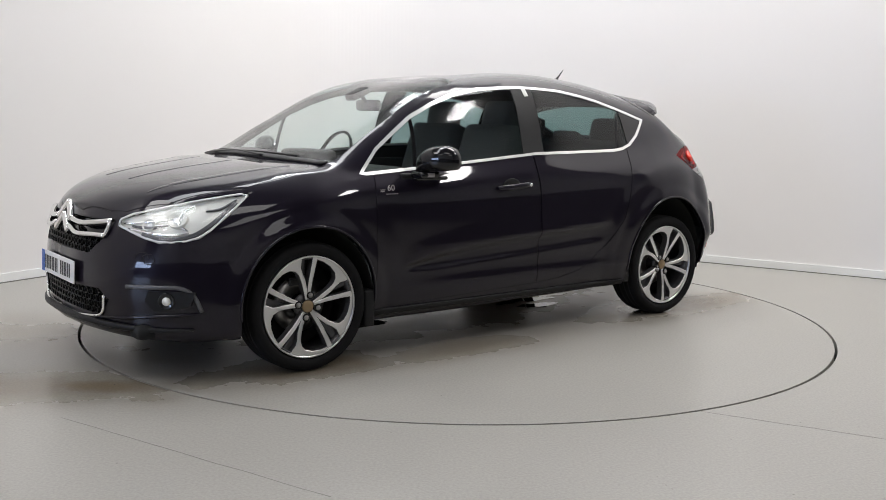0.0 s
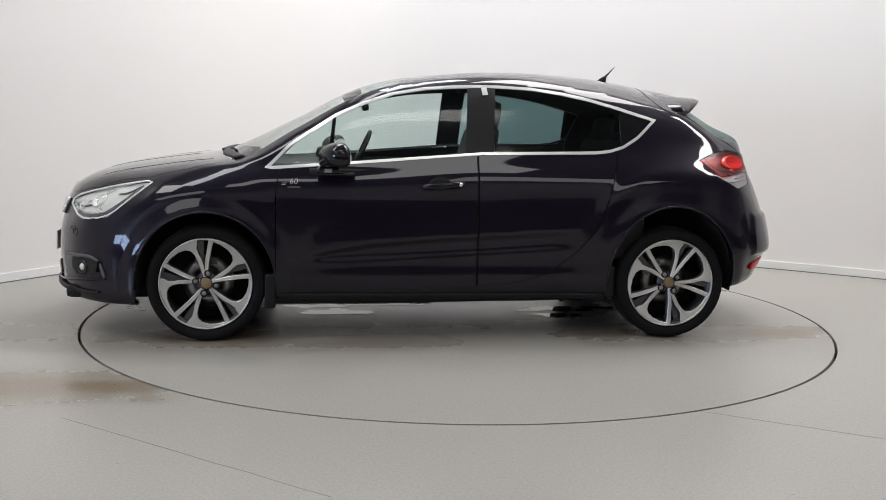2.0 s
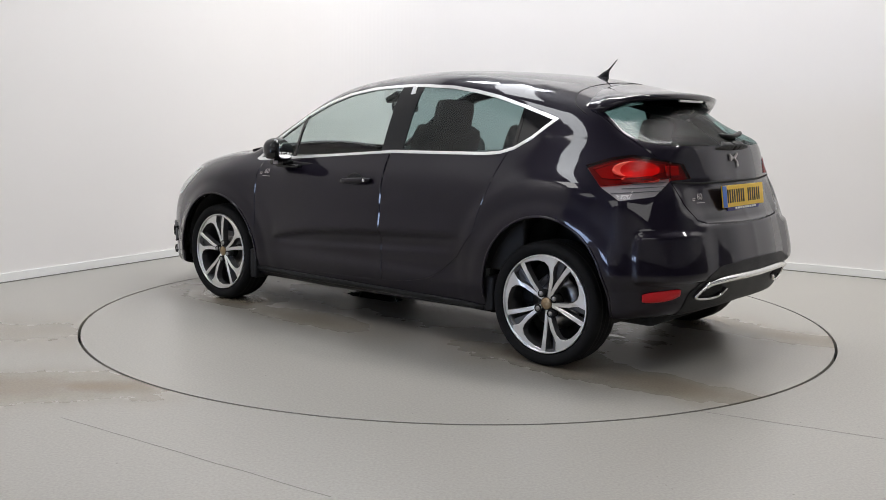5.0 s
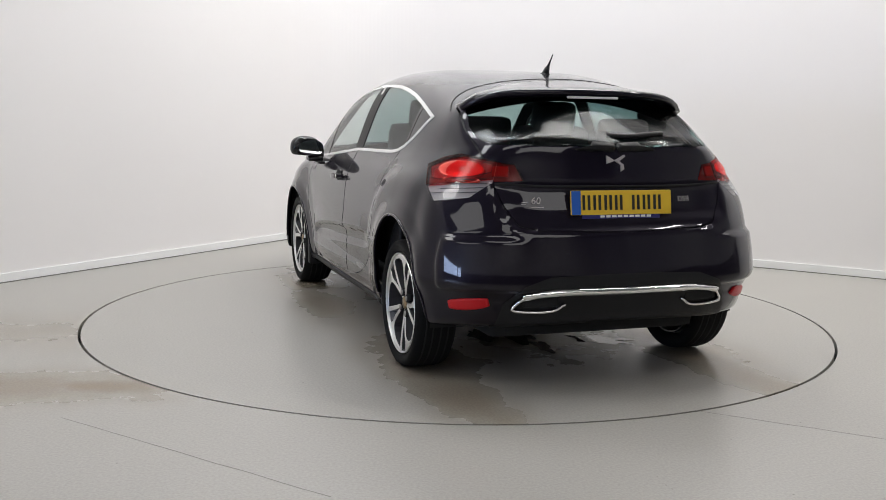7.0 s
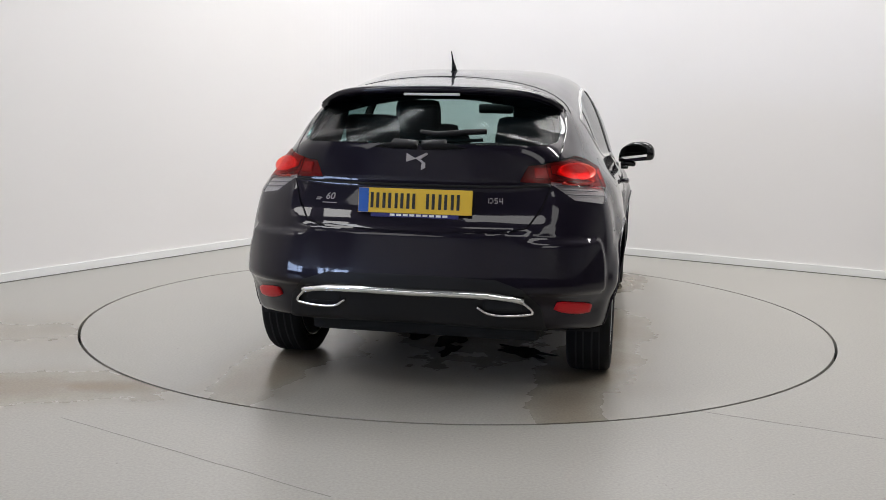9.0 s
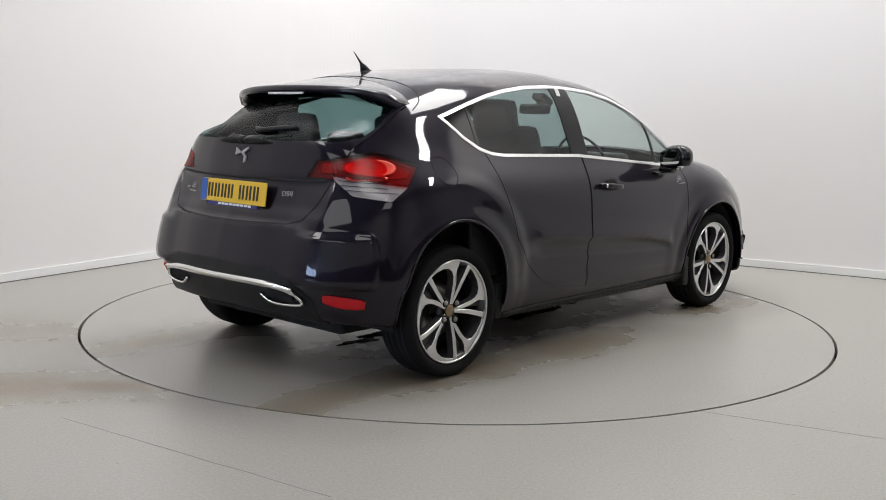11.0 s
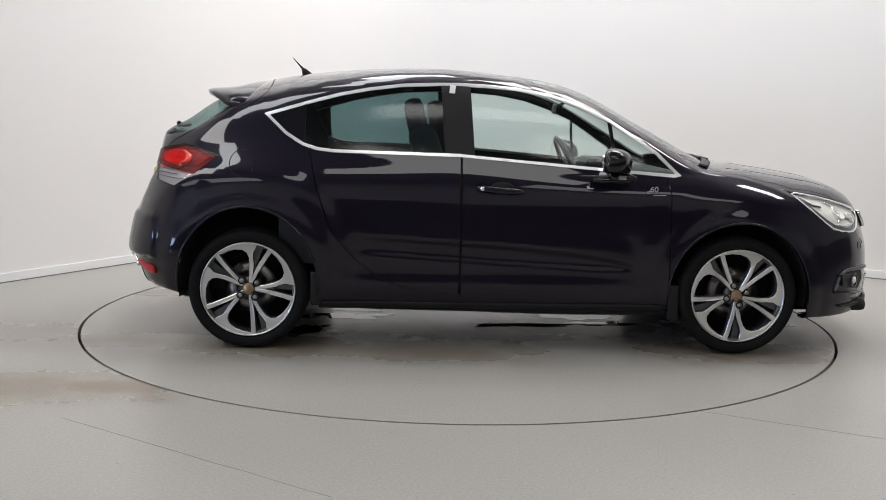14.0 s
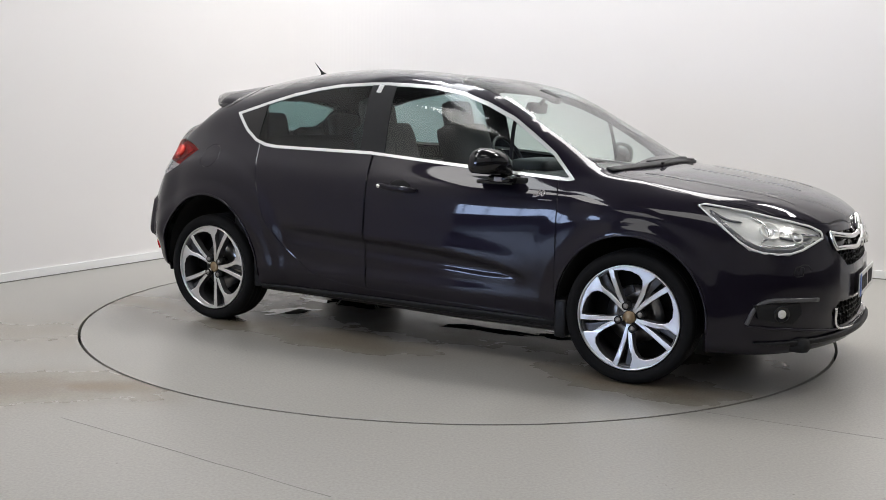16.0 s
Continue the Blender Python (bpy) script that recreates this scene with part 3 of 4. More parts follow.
def tube(pts, r, n=8, bm=None, seg=5):
    b = bm or bmesh.new()
    ps = [Vector(p) for p in spline(pts, seg)]
    rings, up = [], Vector((0.13, 0.21, 0.97))
    for i, p in enumerate(ps):
        t = (ps[min(i + 1, len(ps) - 1)] - ps[max(i - 1, 0)]).normalized()
        s = t.cross(up).normalized()
        w = s.cross(t)
        rr = r(i / (len(ps) - 1)) if callable(r) else r
        rings.append([b.verts.new(p + (s * math.cos(6.28318 * k / n) + w * math.sin(6.28318 * k / n)) * rr) for k in range(n)])
    for a, c in zip(rings, rings[1:]):
        for i in range(n):
            b.faces.new((a[i], a[(i + 1) % n], c[(i + 1) % n], c[i]))
    b.faces.new(rings[0])
    b.faces.new(rings[-1][::-1])
    bmesh.ops.recalc_face_normals(b, faces=b.faces)
    return b


# ---- wheels ----
def polar(pts):
    return [(-r * math.sin(radians(a)), r * math.cos(radians(a))) for r, a in pts]


def wheel(m):
    w = tagged(new("wheel"), "alloy wheel with five forked spokes")
    w.parent = car
    w.matrix_local = m
    # tyre, outer face towards +y
    sec = [(.252, .085), (.262, .098), (.285, .106), (.303, .102), (.312, .090), (.3165, .075), (.318, .045), (.318, -.045), (.3165, -.075), (.310, -.092), (.29, -.104), (.255, -.09), (.245, 0)]
    t = part("tyre", turned(sec, 72), M_RUBBER, w, "black road tyre")
    g = bmesh.new()
    for yy in (-.055, -.02, .02, .055):
        ring = turned([(.3175, yy - .004), (.3188, yy - .004), (.3188, yy + .004), (.3175, yy + .004)], 72)
        me = bpy.data.meshes.new("groove")
        ring.to_mesh(me)
        ring.free()
        g.from_mesh(me)
        bpy.data.meshes.remove(me)
    part("tread_groove", g, M_PIT, t, "dark tread grooves")
    part("rim", turned([(.2515, .088), (.2515, .096), (.245, .0975), (.2425, .090), (.236, .02), (.225, -.08), (.232, -.085), (.25, .02)], 72), M_ALLOY, w, "bright rim flange")
    part("barrel", turned([(.241, .082), (.236, .02), (.225, -.08), (.222, -.08), (.231, .02), (.234, .082)], 48), M_GREYPAINT, w, "grey painted barrel")
    part("brake_disc", turned([(.05, -.02), (.142, -.02), (.142, -.035), (.05, -.035)], 48), M_DISC, w, "bare steel brake disc")
    # near-black disc put in for the shade behind the spokes
    b = bmesh.new()
    bmesh.ops.create_cone(b, cap_ends=True, segments=40, radius1=.235, radius2=.235, depth=.01, matrix=pose(0, -.075, 0, 90))
    part("spoke_shade_disc", b, M_PIT, w, "near-black disc for the shade behind the spokes")
    b = bmesh.new()
    prism(polar([(.11, -75), (.145, -70), (.145, -20), (.11, -15)]), -.05, .0, b, .006)
    part("caliper", b, M_GREYTRIM, w, "grey brake caliper", False)
    arm = polar([(.034, -50), (.06, -47.5), (.09, -47), (.13, -44.5), (.2, -41), (.2445, -39.5), (.2445, -33), (.2, -34), (.13, -34.5), (.09, -34), (.06, -32), (.034, -29)])
    flare = polar([(.034, 7), (.06, 9), (.10, 9.8), (.14, 9.5), (.17, 8), (.195, 4.5), (.212, -2), (.222, -12), (.229, -24), (.232, -33), (.2445, -33.5), (.2445, -20), (.2445, -7), (.2445, 6), (.2445, 18), (.224, 17), (.20, 14.5), (.17, 15.5), (.14, 19), (.10, 22), (.06, 26), (.034, 29)])
    wedge = polar([(.11, 22), (.15, 17.5), (.20, 14.8), (.222, 17.2), (.238, 19), (.238, 25.5), (.16, 24.5)])
    for k in range(5):
        rot = Matrix.Rotation(radians(72 * k), 4, "Y")
        for nm, poly, y0, y1, ma, la in (("spoke", arm, .045, .086, M_ALLOY, "machined silver spoke arm"), ("spoke", flare, .045, .085, M_ALLOY, "machined silver flared spoke"), ("spoke_pocket", wedge, .035, .056, M_GREYPAINT, "dark painted spoke pocket")):
            b = prism(poly, y0, y1)
            bmesh.ops.transform(b, matrix=rot, verts=b.verts)
            # spokes dish in towards the hub
            for v in b.verts:
                r = math.hypot(v.co.x, v.co.z)
                v.co.y -= .022 * max(0, 1 - r / .17)
            if nm == "spoke":
                f = max(b.faces, key=lambda f: f.calc_center_median().y)
                bmesh.ops.inset_individual(b, faces=[f], thickness=.0025, depth=.002)
                side = [q for q in b.faces if q.normal.y < .6]
                for q in side:
                    q.material_index = 1
            ob = part(nm, b, ma, w, la, False)
            if nm == "spoke":
                ob.data.materials.append(M_GREYPAINT)
    part("hub", turned([(.001, .03), (.062, .03), (.060, .045), (.034, .050), (.001, .050)], 32, False), M_GREYPAINT, w, "grey hub")
    part("hub_cap", turned([(.001, .064), (.031, .064), (.031, .070), (.027, .074), (.001, .075)], 32, False), M_BRONZE, w, "bronze hub cap")
    for k in range(4):
        a = radians(90 * k + 32)
        part("wheel_bolt", turned([(.001, .03), (.0135, .03), (.0135, .072), (.010, .078), (.001, .078)], 12, False), M_DISC, w, "steel wheel bolt").matrix_local = pose(.056 * math.sin(a), .003, .056 * math.cos(a))
        # raised near-black ring that draws the shade of the bolt's pocket
        part("bolt_shade_ring", turned([(.0135, .03), (.020, .03), (.020, .0735), (.0135, .0735)], 16), M_PIT, w, "near-black ring for the shaded pocket round the bolt").matrix_local = pose(.056 * math.sin(a), .002, .056 * math.cos(a))
    return w


for wx in (1.306, -1.306):
    for sd in (1, -1):
        turn = {(1.306, 1): -44, (-1.306, 1): 0, (1.306, -1): -13.5, (-1.306, -1): 6}[wx, sd]
        wheel(pose(wx, .765 * sd, .318, 0, 0, 0 if sd > 0 else 180) @ pose(0, 0, 0, 0, turn, 0))
        # wheel well and arch lip
        rr, rz, cz = (.374, .384, .328) if wx > 0 else (.372, .415, .345)
        b = bmesh.new()
        prof = [(rr + .004, .83 if wx > 0 else .825), (rr + .012, .5), (rr - .1, .48), (.02, .48)]
        rings = [[b.verts.new((wx + r * math.cos(math.pi * (i / 40 * 1.12 - .06)), sd * y, cz + r * rz / rr * math.sin(math.pi * (i / 40 * 1.12 - .06)))) for i in range(41)] for r, y in prof]
        for a, c in zip(rings, rings[1:]):
            for i in range(40):
                b.faces.new((a[i], a[i + 1], c[i + 1], c[i]))
        part("wheel_well", b, M_PIT, car, "black wheel arch liner")
        ps, ns = [], []
        for i in range(41):
            an = math.pi * (i / 40 * 1.06 - .03)
            h, no = onto((wx + (rr + .002) * math.cos(an), sd * 1.5, cz + (rz + .002) * math.sin(an)), (0, -sd, 0), .0)
            if abs(h.y) > 1.2:
                continue
            ps.append(Vector((h.x, h.y, h.z)))
            ns.append(Vector((0, sd, 0)))
        part("arch_lip", sweep(ps, ns, .012, .012), M_PAINT, car, "rolled wheel arch lip")

# ---- lamps ----
for sd in (1, -1):
    hl = panel("headlight", ("head", sd), M_LENS, car, "clear swept-back headlight", .002, .0)
    hl.visible_shadow = False
    rf = panel("reflector", ("head", sd), M_SILVER, hl, "silver lamp housing", -.016, .0)
    # lamp bowls, set behind the lens
    for x, y, z, r, tilt in ((1.86, .645, .762, .044, 1), (1.99, .585, .733, .030, 1)):
        c, n = onto((x + .6, (y + .6) * sd, z), (-1, -sd, 0))
        q = n.to_track_quat("Y", "Z").to_matrix().to_4x4()
        b = turned([(.3 * r, -.016), (.75 * r, -.012), (r, -.004), (1.06 * r, -.004), (1.06 * r, -.03), (.3 * r, -.03)], 28)
        part("lamp_bowl", b, M_SILVER, hl, "silver reflector bowl").matrix_local = Matrix.Translation(c) @ q
        b = bmesh.new()
        bmesh.ops.create_uvsphere(b, u_segments=20, v_segments=12, radius=.62 * r, matrix=pose(0, -.018, 0) @ Matrix.Diagonal((1, .3, 1, 1)))
        part("projector_lens", b, M_GLOSSGREY, hl, "round projector lens").matrix_local = Matrix.Translation(c) @ q
    # silver frame round the lens
    bd = [(Vector((-.70711, .70711 * sd, 0)) * s + Vector((0, 0, z))) for s, z in inset(ccw(HEAD), .010)]
    bd.append(bd[0])
    path, ns = [], []
    for p in spline([tuple(q) for q in bd], 3):
        h, no = onto(Vector(p) + Vector((.7, .7 * sd, 0)) * 3, (-.7, -.7 * sd, 0), -.002)
        path.append(h)
        ns.append(no)
    part("lamp_frame", sweep(path, ns, .010, .006), M_WHITE, hl, "white inner lamp frame")
    path, ns = [], []
    for q in spline([(-1.02, .692), (-.93, .674), (-.78, .688), (-.69, .752), (-.62, .838)], 5):
        h, no = onto(Vector((-.70711, .70711 * sd, 0)) * q[0] + Vector((0, 0, q[1])) + Vector((.7, .7 * sd, 0)) * 3, (-.7, -.7 * sd, 0), -.010)
        path.append(h)
        ns.append(no)
    part("lamp_bezel", sweep(path, ns, .020, .006), M_GREYTRIM, hl, "dark lower lamp bezel")
    for pts, wd, mt, la in (([(-1.125, .733), (-1.0, .748), (-.88, .764)], .012, M_CHROME, "chrome reflector fin"), ([(-1.10, .712), (-.98, .699), (-.86, .693), (-.79, .70)], .012, M_CHROME, "chrome reflector fin"),
                            ([(-.80, .822), (-.845, .79), (-.85, .745), (-.80, .712)], .012, M_CHROME, "chrome ring segment"), ([(-1.08, .724), (-.98, .722), (-.90, .735)], .014, M_GREYTRIM, "dark gap between the reflectors"),
                            ([(-.74, .80), (-.68, .81), (-.62, .85)], .010, M_GREYTRIM, "dark seam in the housing")):
        path, ns = [], []
        for q in spline(pts, 5):
            h, no = onto(Vector((-.70711, .70711 * sd, 0)) * q[0] + Vector((0, 0, q[1])) + Vector((.7, .7 * sd, 0)) * 3, (-.7, -.7 * sd, 0), -.011)
            path.append(h)
            ns.append(no)
        part("reflector_fin", sweep(path, ns, wd, .006, taper=.4), mt, hl, la)
    tl = panel("tail_light", ("tail", sd), M_SMOKERED, car, "red wraparound tail lamp with a smoked border", .004, .01)
    panel("lamp_housing", ("tail", sd), M_RED, tl, "deep red lamp housing", -.02, .0)
    panel("lens", ("tail_core", sd), M_REDLENS, tl, "bright red lens", .004, .0)
    panel("lamp_housing", ("tail_core", sd), M_RED, tl, "deep red lamp housing", -.024, .0)
    c, n = onto((-1.75 - .6, (.70 + .6) * sd, 1.0), (1, -sd, 0))
    q = n.to_track_quat("Y", "Z").to_matrix().to_4x4()
    for dx, dz, kx, kz in ((.030 * sd, .012, 2.1, .80), (.015 * sd, -.040, 1.7, .30)):
        r = .05
        b = turned([(.001, -.018), (.5 * r, -.016), (.8 * r, -.011), (r, -.004), (1.1 * r, -.004), (1.1 * r, -.03), (.001, -.03)], 24)
        part("lamp_bowl", b, M_REDBRIGHT, tl, "bright red reflector bowl").matrix_local = Matrix.Translation(c) @ q @ pose(dx, 0, dz) @ Matrix.Diagonal((kx, 1, kz, 1))
    cl = panel("reversing_lens", ("tail_clear", sd), M_LENS, tl, "clear ribbed reversing lens", .004, .01)
    panel("reflector", ("tail_clear", sd), M_SILVERDULL, tl, "silvery reflector", -.012, .0)
    for k in range(4):
        z0 = .898 + .019 * k
        ps, ns = [], []
        for u in np.linspace(-.88 + .012 * k, -.58 - .05 * k, 14):
            h, no = onto(Vector((.70711, .70711 * sd, 0)) * u + Vector((0, 0, z0 + .06 * (-.58 - u))) + Vector((-.7, .7 * sd, 0)) * 3, (.7, -.7 * sd, 0), -.004)
            ps.append(h)
            ns.append(no)
        part("lens_rib", sweep(ps, ns, .004, .004), M_GREYTRIM, cl, "dark rib of the reversing lens")
    ti = panel("tail_lamp_inner", ("tail_inner", sd), M_SMOKERED, tailgate, "smoked red inner tail lamp", .004, .008)
    b = bmesh.new()
    c, n = onto((-2.6, .555 * sd, 1.005), (1, 0, 0), -.012)
    q = n.to_track_quat("Y", "Z").to_matrix().to_4x4()
    box(b, Matrix.Translation(c) @ q, .075, .012, .05, .005)
    part("lamp_housing", b, M_REDBRIGHT, ti, "bright red lamp element")
    panel("lamp_backing", ("tail_inner", sd), M_RED, tailgate, "dark red lamp backing", -.018, 0)
    # rear bumper reflector
    ps, ns = on_skin([(-1.815, .785 * sd, .405), (-1.88, .70 * sd, .416), (-1.925, .63 * sd, .430)], (1, -.9 * sd, 0), .004)
    part("rear_reflector", sweep(ps, ns, .058, .012, taper=.35), M_DEEPRED, car, "red bumper reflector with fine ribs")
    # fog lamp pod
    ps, ns = on_skin([(2.09, .57 * sd, .452), (1.98, .67 * sd, .456), (1.88, .735 * sd, .452), (1.855, .78 * sd, .42), (1.84, .815 * sd, .345)], (-.75, -.7 * sd, 0), .004)
    part("fog_trim", sweep(ps, ns, .018, .014), M_GREYTRIM, car, "satin grey fog lamp blade")
    b = bmesh.new()
    pod = [(-.03, -.04), (.06, -.05), (.10, .0), (.085, .045), (-.03, .045), (-.13, .04), (-.11, -.02)]
    c, n = onto((1.955 + .6, (.715 + .6) * sd, .395), (-1, -sd, 0), .001)
    q = n.to_track_quat("Y", "Z").to_matrix().to_4x4()
    prism([(u * sd, v) for u, v in pod], -.02, .006, b)
    part("fog_surround", b, M_TRIM, car, "black fog lamp surround", False).matrix_local = Matrix.Translation(c) @ q
    fg = part("fog_lamp", turned([(.001, .004), (.026, .006), (.034, .010), (.038, .010), (.038, -.01), (.001, -.01)], 24, False), M_GLOSS, car, "round fog lamp")
    fg.matrix_local = Matrix.Translation(c + n * .002) @ q
    b = bmesh.new()
    bmesh.ops.create_uvsphere(b, u_segments=16, v_segments=10, radius=.020, matrix=pose(0, .008, 0) @ Matrix.Diagonal((1, .45, 1, 1)))
    part("lens", b, M_SILVER, fg, "bright round lens")
    ps, ns = on_skin([(2.20, .40 * sd, .292), (2.13, .55 * sd, .302), (2.045, .675 * sd, .318), (1.94, .77 * sd, .330), (1.85, .825 * sd, .340)], (-.75, -.7 * sd, 0), .002)
    part("bumper_lip", sweep(ps, ns, .016, .022, taper=.5), M_PAINT, car, "body-coloured lower bumper lip")
    # washer cap lines
    ps, ns = on_skin([(2.02, .56 * sd, .585), (2.015, .575 * sd, .605), (1.99, .61 * sd, .608), (1.985, .625 * sd, .585)], (-.75, -.7 * sd, 0), .0)
    part("washer_flap_seam", sweep(ps, ns, .004, .003), M_PIT, car, "dark washer flap seam")

# ---- front ----
gr = next(o for o in car.children if o.name == "upper_grille")
def mesh_grille(z0, z1, half, parent):
    """Rows of hexagonal cells laid over the opening."""
    b = bmesh.new()
    pitch, r = .046, .026
    row, z = 0, z0
    while z < z1:
        y = -half(z) + (pitch / 2 if row % 2 else 0)
        while y < half(z):
            c, n = onto((3, y, z), (-1, 0, 0), -.012)
            ring_o, ring_i, back = [], [], []
            for k in range(6):
                a = math.pi / 3 * k
                dy, dz = math.cos(a) * r * 1.0, math.sin(a) * r * .72
                ring_o.append(b.verts.new(c + Vector((0, dy, dz))))
                ring_i.append(b.verts.new(c + Vector((0, dy * .72, dz * .72))))
                back.append(b.verts.new(c + Vector((-.02, dy * .68, dz * .68))))
            for k in range(6):
                j = (k + 1) % 6
                b.faces.new((ring_o[k], ring_o[j], ring_i[j], ring_i[k]))
                b.faces.new((ring_i[k], ring_i[j], back[j], back[k]))
            y += pitch
        z += .03
        row += 1
    return part("honeycomb", b, M_TRIM, parent, "black honeycomb mesh", False)


mesh_grille(.595, .66, lambda z: .33 + (z - .59) * 1.0, gr)
lgr = next(o for o in car.children if o.name == "lower_grille")
mesh_grille(.312, .425, lambda z: .42, lgr)
for sd in (1, -1):
    for nm, pts, wd in (("grille_wing", [(2.3, .10 * sd, .722), (2.3, .22 * sd, .712), (2.3, .34 * sd, .722), (2.3, .43 * sd, .735)], .024),
                        ("grille_wing", [(2.3, .10 * sd, .69), (2.3, .20 * sd, .665), (2.3, .34 * sd, .668), (2.3, .425 * sd, .668)], .022),
                        ("grille_wing", [(2.3, .425 * sd, .735), (2.3, .43 * sd, .70), (2.3, .425 * sd, .668)], .018),
                        ("chevron", [(2.3, .0, .792), (2.3, .035 * sd, .765), (2.3, .09 * sd, .715)], .034),
                        ("chevron", [(2.3, .0, .735), (2.3, .035 * sd, .708), (2.3, .095 * sd, .662)], .034)):
        ps, ns = on_skin(pts, (-1, 0, 0), .010)
        part(nm, sweep(ps, ns, wd, .022), M_CHROME, gr, "chrome grille trim")
ps, ns = on_skin([(2.3, -.46, .40), (2.3, -.43, .31), (2.3, -.30, .285), (2.3, 0, .275), (2.3, .30, .285), (2.3, .43, .31), (2.3, .46, .40)], (-1, 0, 0), .006)
part("grille_surround", sweep(ps, ns, .014, .014), M_CHROME, lgr, "thin chrome lower grille surround")
sp = [Vector(p) for p in spline([(x - .024 * ss(1.8, 2.1, x), y, z) for x, y, z in ((1.88, -.80, .262), (2.00, -.72, .258), (2.13, -.58, .262), (2.235, -.30, .27), (2.258, 0, .272), (2.235, .30, .27), (2.13, .58, .262), (2.00, .72, .258), (1.88, .80, .262))], 6)]
part("front_splitter", sweep(sp, [Vector((p.x - 1.2, p.y * 1.4, 0)).normalized() for p in sp], .030, .022, taper=.75), M_TRIM, car, "black lower front lip")


def number_plate(m, field, parent, label, bars, band):
    pl = boxed("number_plate", m, .52, .006, .111, field, parent, label, .003)
    for x, wd in bars:
        boxed("plate_bar", m @ pose(x, -.004, 0), wd, .002, .068, M_INK, pl, "dark plate mark")
    boxed("plate_band", m @ pose(band, -.0045, 0), .046, .002, .108, M_BLUE, pl, "blue plate band")
    return pl


BARS = [(x + d, .013) for x in (-.182, -.127, -.071, -.017, .072, .128, .184) for d in (-.013, .013)]
number_plate(pose(2.236, 0, .482, -2, 0, 90), M_WHITE, car, "white front number plate", BARS, -.234)
number_plate(pose(-1.952, 0, .868, -8, 0, -90), M_YELLOW, tailgate, "yellow rear number plate", BARS, -.234)
boxed("plate_holder", pose(-1.958, 0, .806, -8, 0, -90), .40, .006, .022, M_NAVY, tailgate, "navy plate holder strip with light marks", .002)
for k in range(9):
    boxed("plate_bar", pose(-1.962, .10 - .03 * k, .806, -8, 0, -90), .022, .002, .010, M_WHITE, tailgate, "pale holder mark")

# ---- rear ----
c0, n0 = onto((-3, 0, 1.048), (1, 0, 0), .004)
b = bmesh.new()
m0 = Matrix.Translation(c0) @ pose(0, 0, 0, -12, 0, -90)
for tri in ([(-.052, .03), (-.052, -.008), (-.008, .006)], [(-.012, .008), (.04, .034), (.046, .026), (.012, .004), (.034, -.012), (.036, -.034), (.018, -.044), (.018, -.026), (.02, -.014), (-.006, .004)]):
    g2 = prism(tri, -.004, .004)
    bmesh.ops.transform(g2, matrix=m0, verts=g2.verts)
    me = bpy.data.meshes.new("shape")
    g2.to_mesh(me)
    g2.free()
    b.from_mesh(me)
    bpy.data.meshes.remove(me)
part("emblem", b, M_SILVERDULL, tailgate, "angular chrome emblem", False)


def badge(o, d, up, side, parent, shapes, label, material=None):
    """Small raised marks on the skin; shapes of (across, up, width, height)."""
    b = bmesh.new()
    for a, h, wd, ht in shapes:
        a, h, wd, ht = a * .8, h * .8, max(.0032, wd * .8 - .002), max(.0032, ht * .8 - .002)
        p, n = onto(Vector(o) + Vector(side) * a + Vector(up) * h, d, .001)
        x = Vector(up).cross(n).normalized()
        rot = Matrix((x, n, x.cross(n))).transposed().to_4x4()
        box(b, Matrix.Translation(p) @ rot, wd, .004, ht)
    part("badge", b, material or M_SILVERDULL, parent, label, False)


def lettering(name, text, size, m, material, parent, label):
    """Raised letters in the built-in font, upright in x and z of the matrix m."""
    cu = bpy.data.curves.new(name, "FONT")
    cu.body, cu.size, cu.extrude, cu.align_x, cu.align_y, cu.shear = text, size, .001, "CENTER", "CENTER", .15
    cu.resolution_u = 4
    tmp = new("text", cu)
    bpy.context.view_layer.update()
    me = bpy.data.meshes.new_from_object(tmp.evaluated_get(bpy.context.evaluated_depsgraph_get()))
    bpy.data.objects.remove(tmp)
    me.transform(m @ pose(0, 0, 0, 90))
    me.name = name
    me.materials.clear()
    me.materials.append(material)
    ob = new(name, me)
    ob.parent = parent
    return tagged(ob, label)


def on_panel(o, d):
    """A matrix on the skin whose y looks into the panel and whose z points up."""
    p, n = onto(o, d, .002)
    x = Vector(Z).cross(n).normalized()
    return Matrix.Translation(p) @ Matrix((x, -n, x.cross(-n))).transposed().to_4x4()


SIXTY = [(-.045, -.002, .035, .006), (-.05, -.012, .03, .005), (.02, -.028, .09, .004)]
badge((-3, .425, .868), (1, 0, 0), Z, (0, -1, 0), tailgate, SIXTY, "small pale anniversary badge")
badge((-3, -.358, .878), (1, 0, 0), Z, (0, -1, 0), tailgate, [(-.04, 0, .006, .03), (-.028, .012, .016, .006), (-.028, -.012, .016, .006), (-.018, 0, .006, .02), (.0, .012, .018, .006), (.0, 0, .018, .006), (.0, -.012, .018, .006), (-.007, .006, .006, .014), (.007, -.006, .006, .014), (.034, 0, .006, .036), (.026, -.004, .024, .006), (.02, .006, .006, .018)], "small chrome model badge")
for sd in (1, -1):
    badge((.845, 1.5 * sd, .872), (0, -sd, 0), Z, (-sd, 0, 0), next(o for o in car.children if o.name.startswith("front_door") and sum(v.co.y for v in o.data.vertices) * sd > 0), SIXTY, "small pale anniversary badge")
    lettering("badge_digits", "60", .046, on_panel((.832, 1.5 * sd, .878), (0, -sd, 0)), M_SILVERDULL, car, "pale anniversary digits")
lettering("badge_digits", "60", .046, on_panel((-3, .408, .873), (1, 0, 0)), M_SILVERDULL, tailgate, "pale anniversary digits")
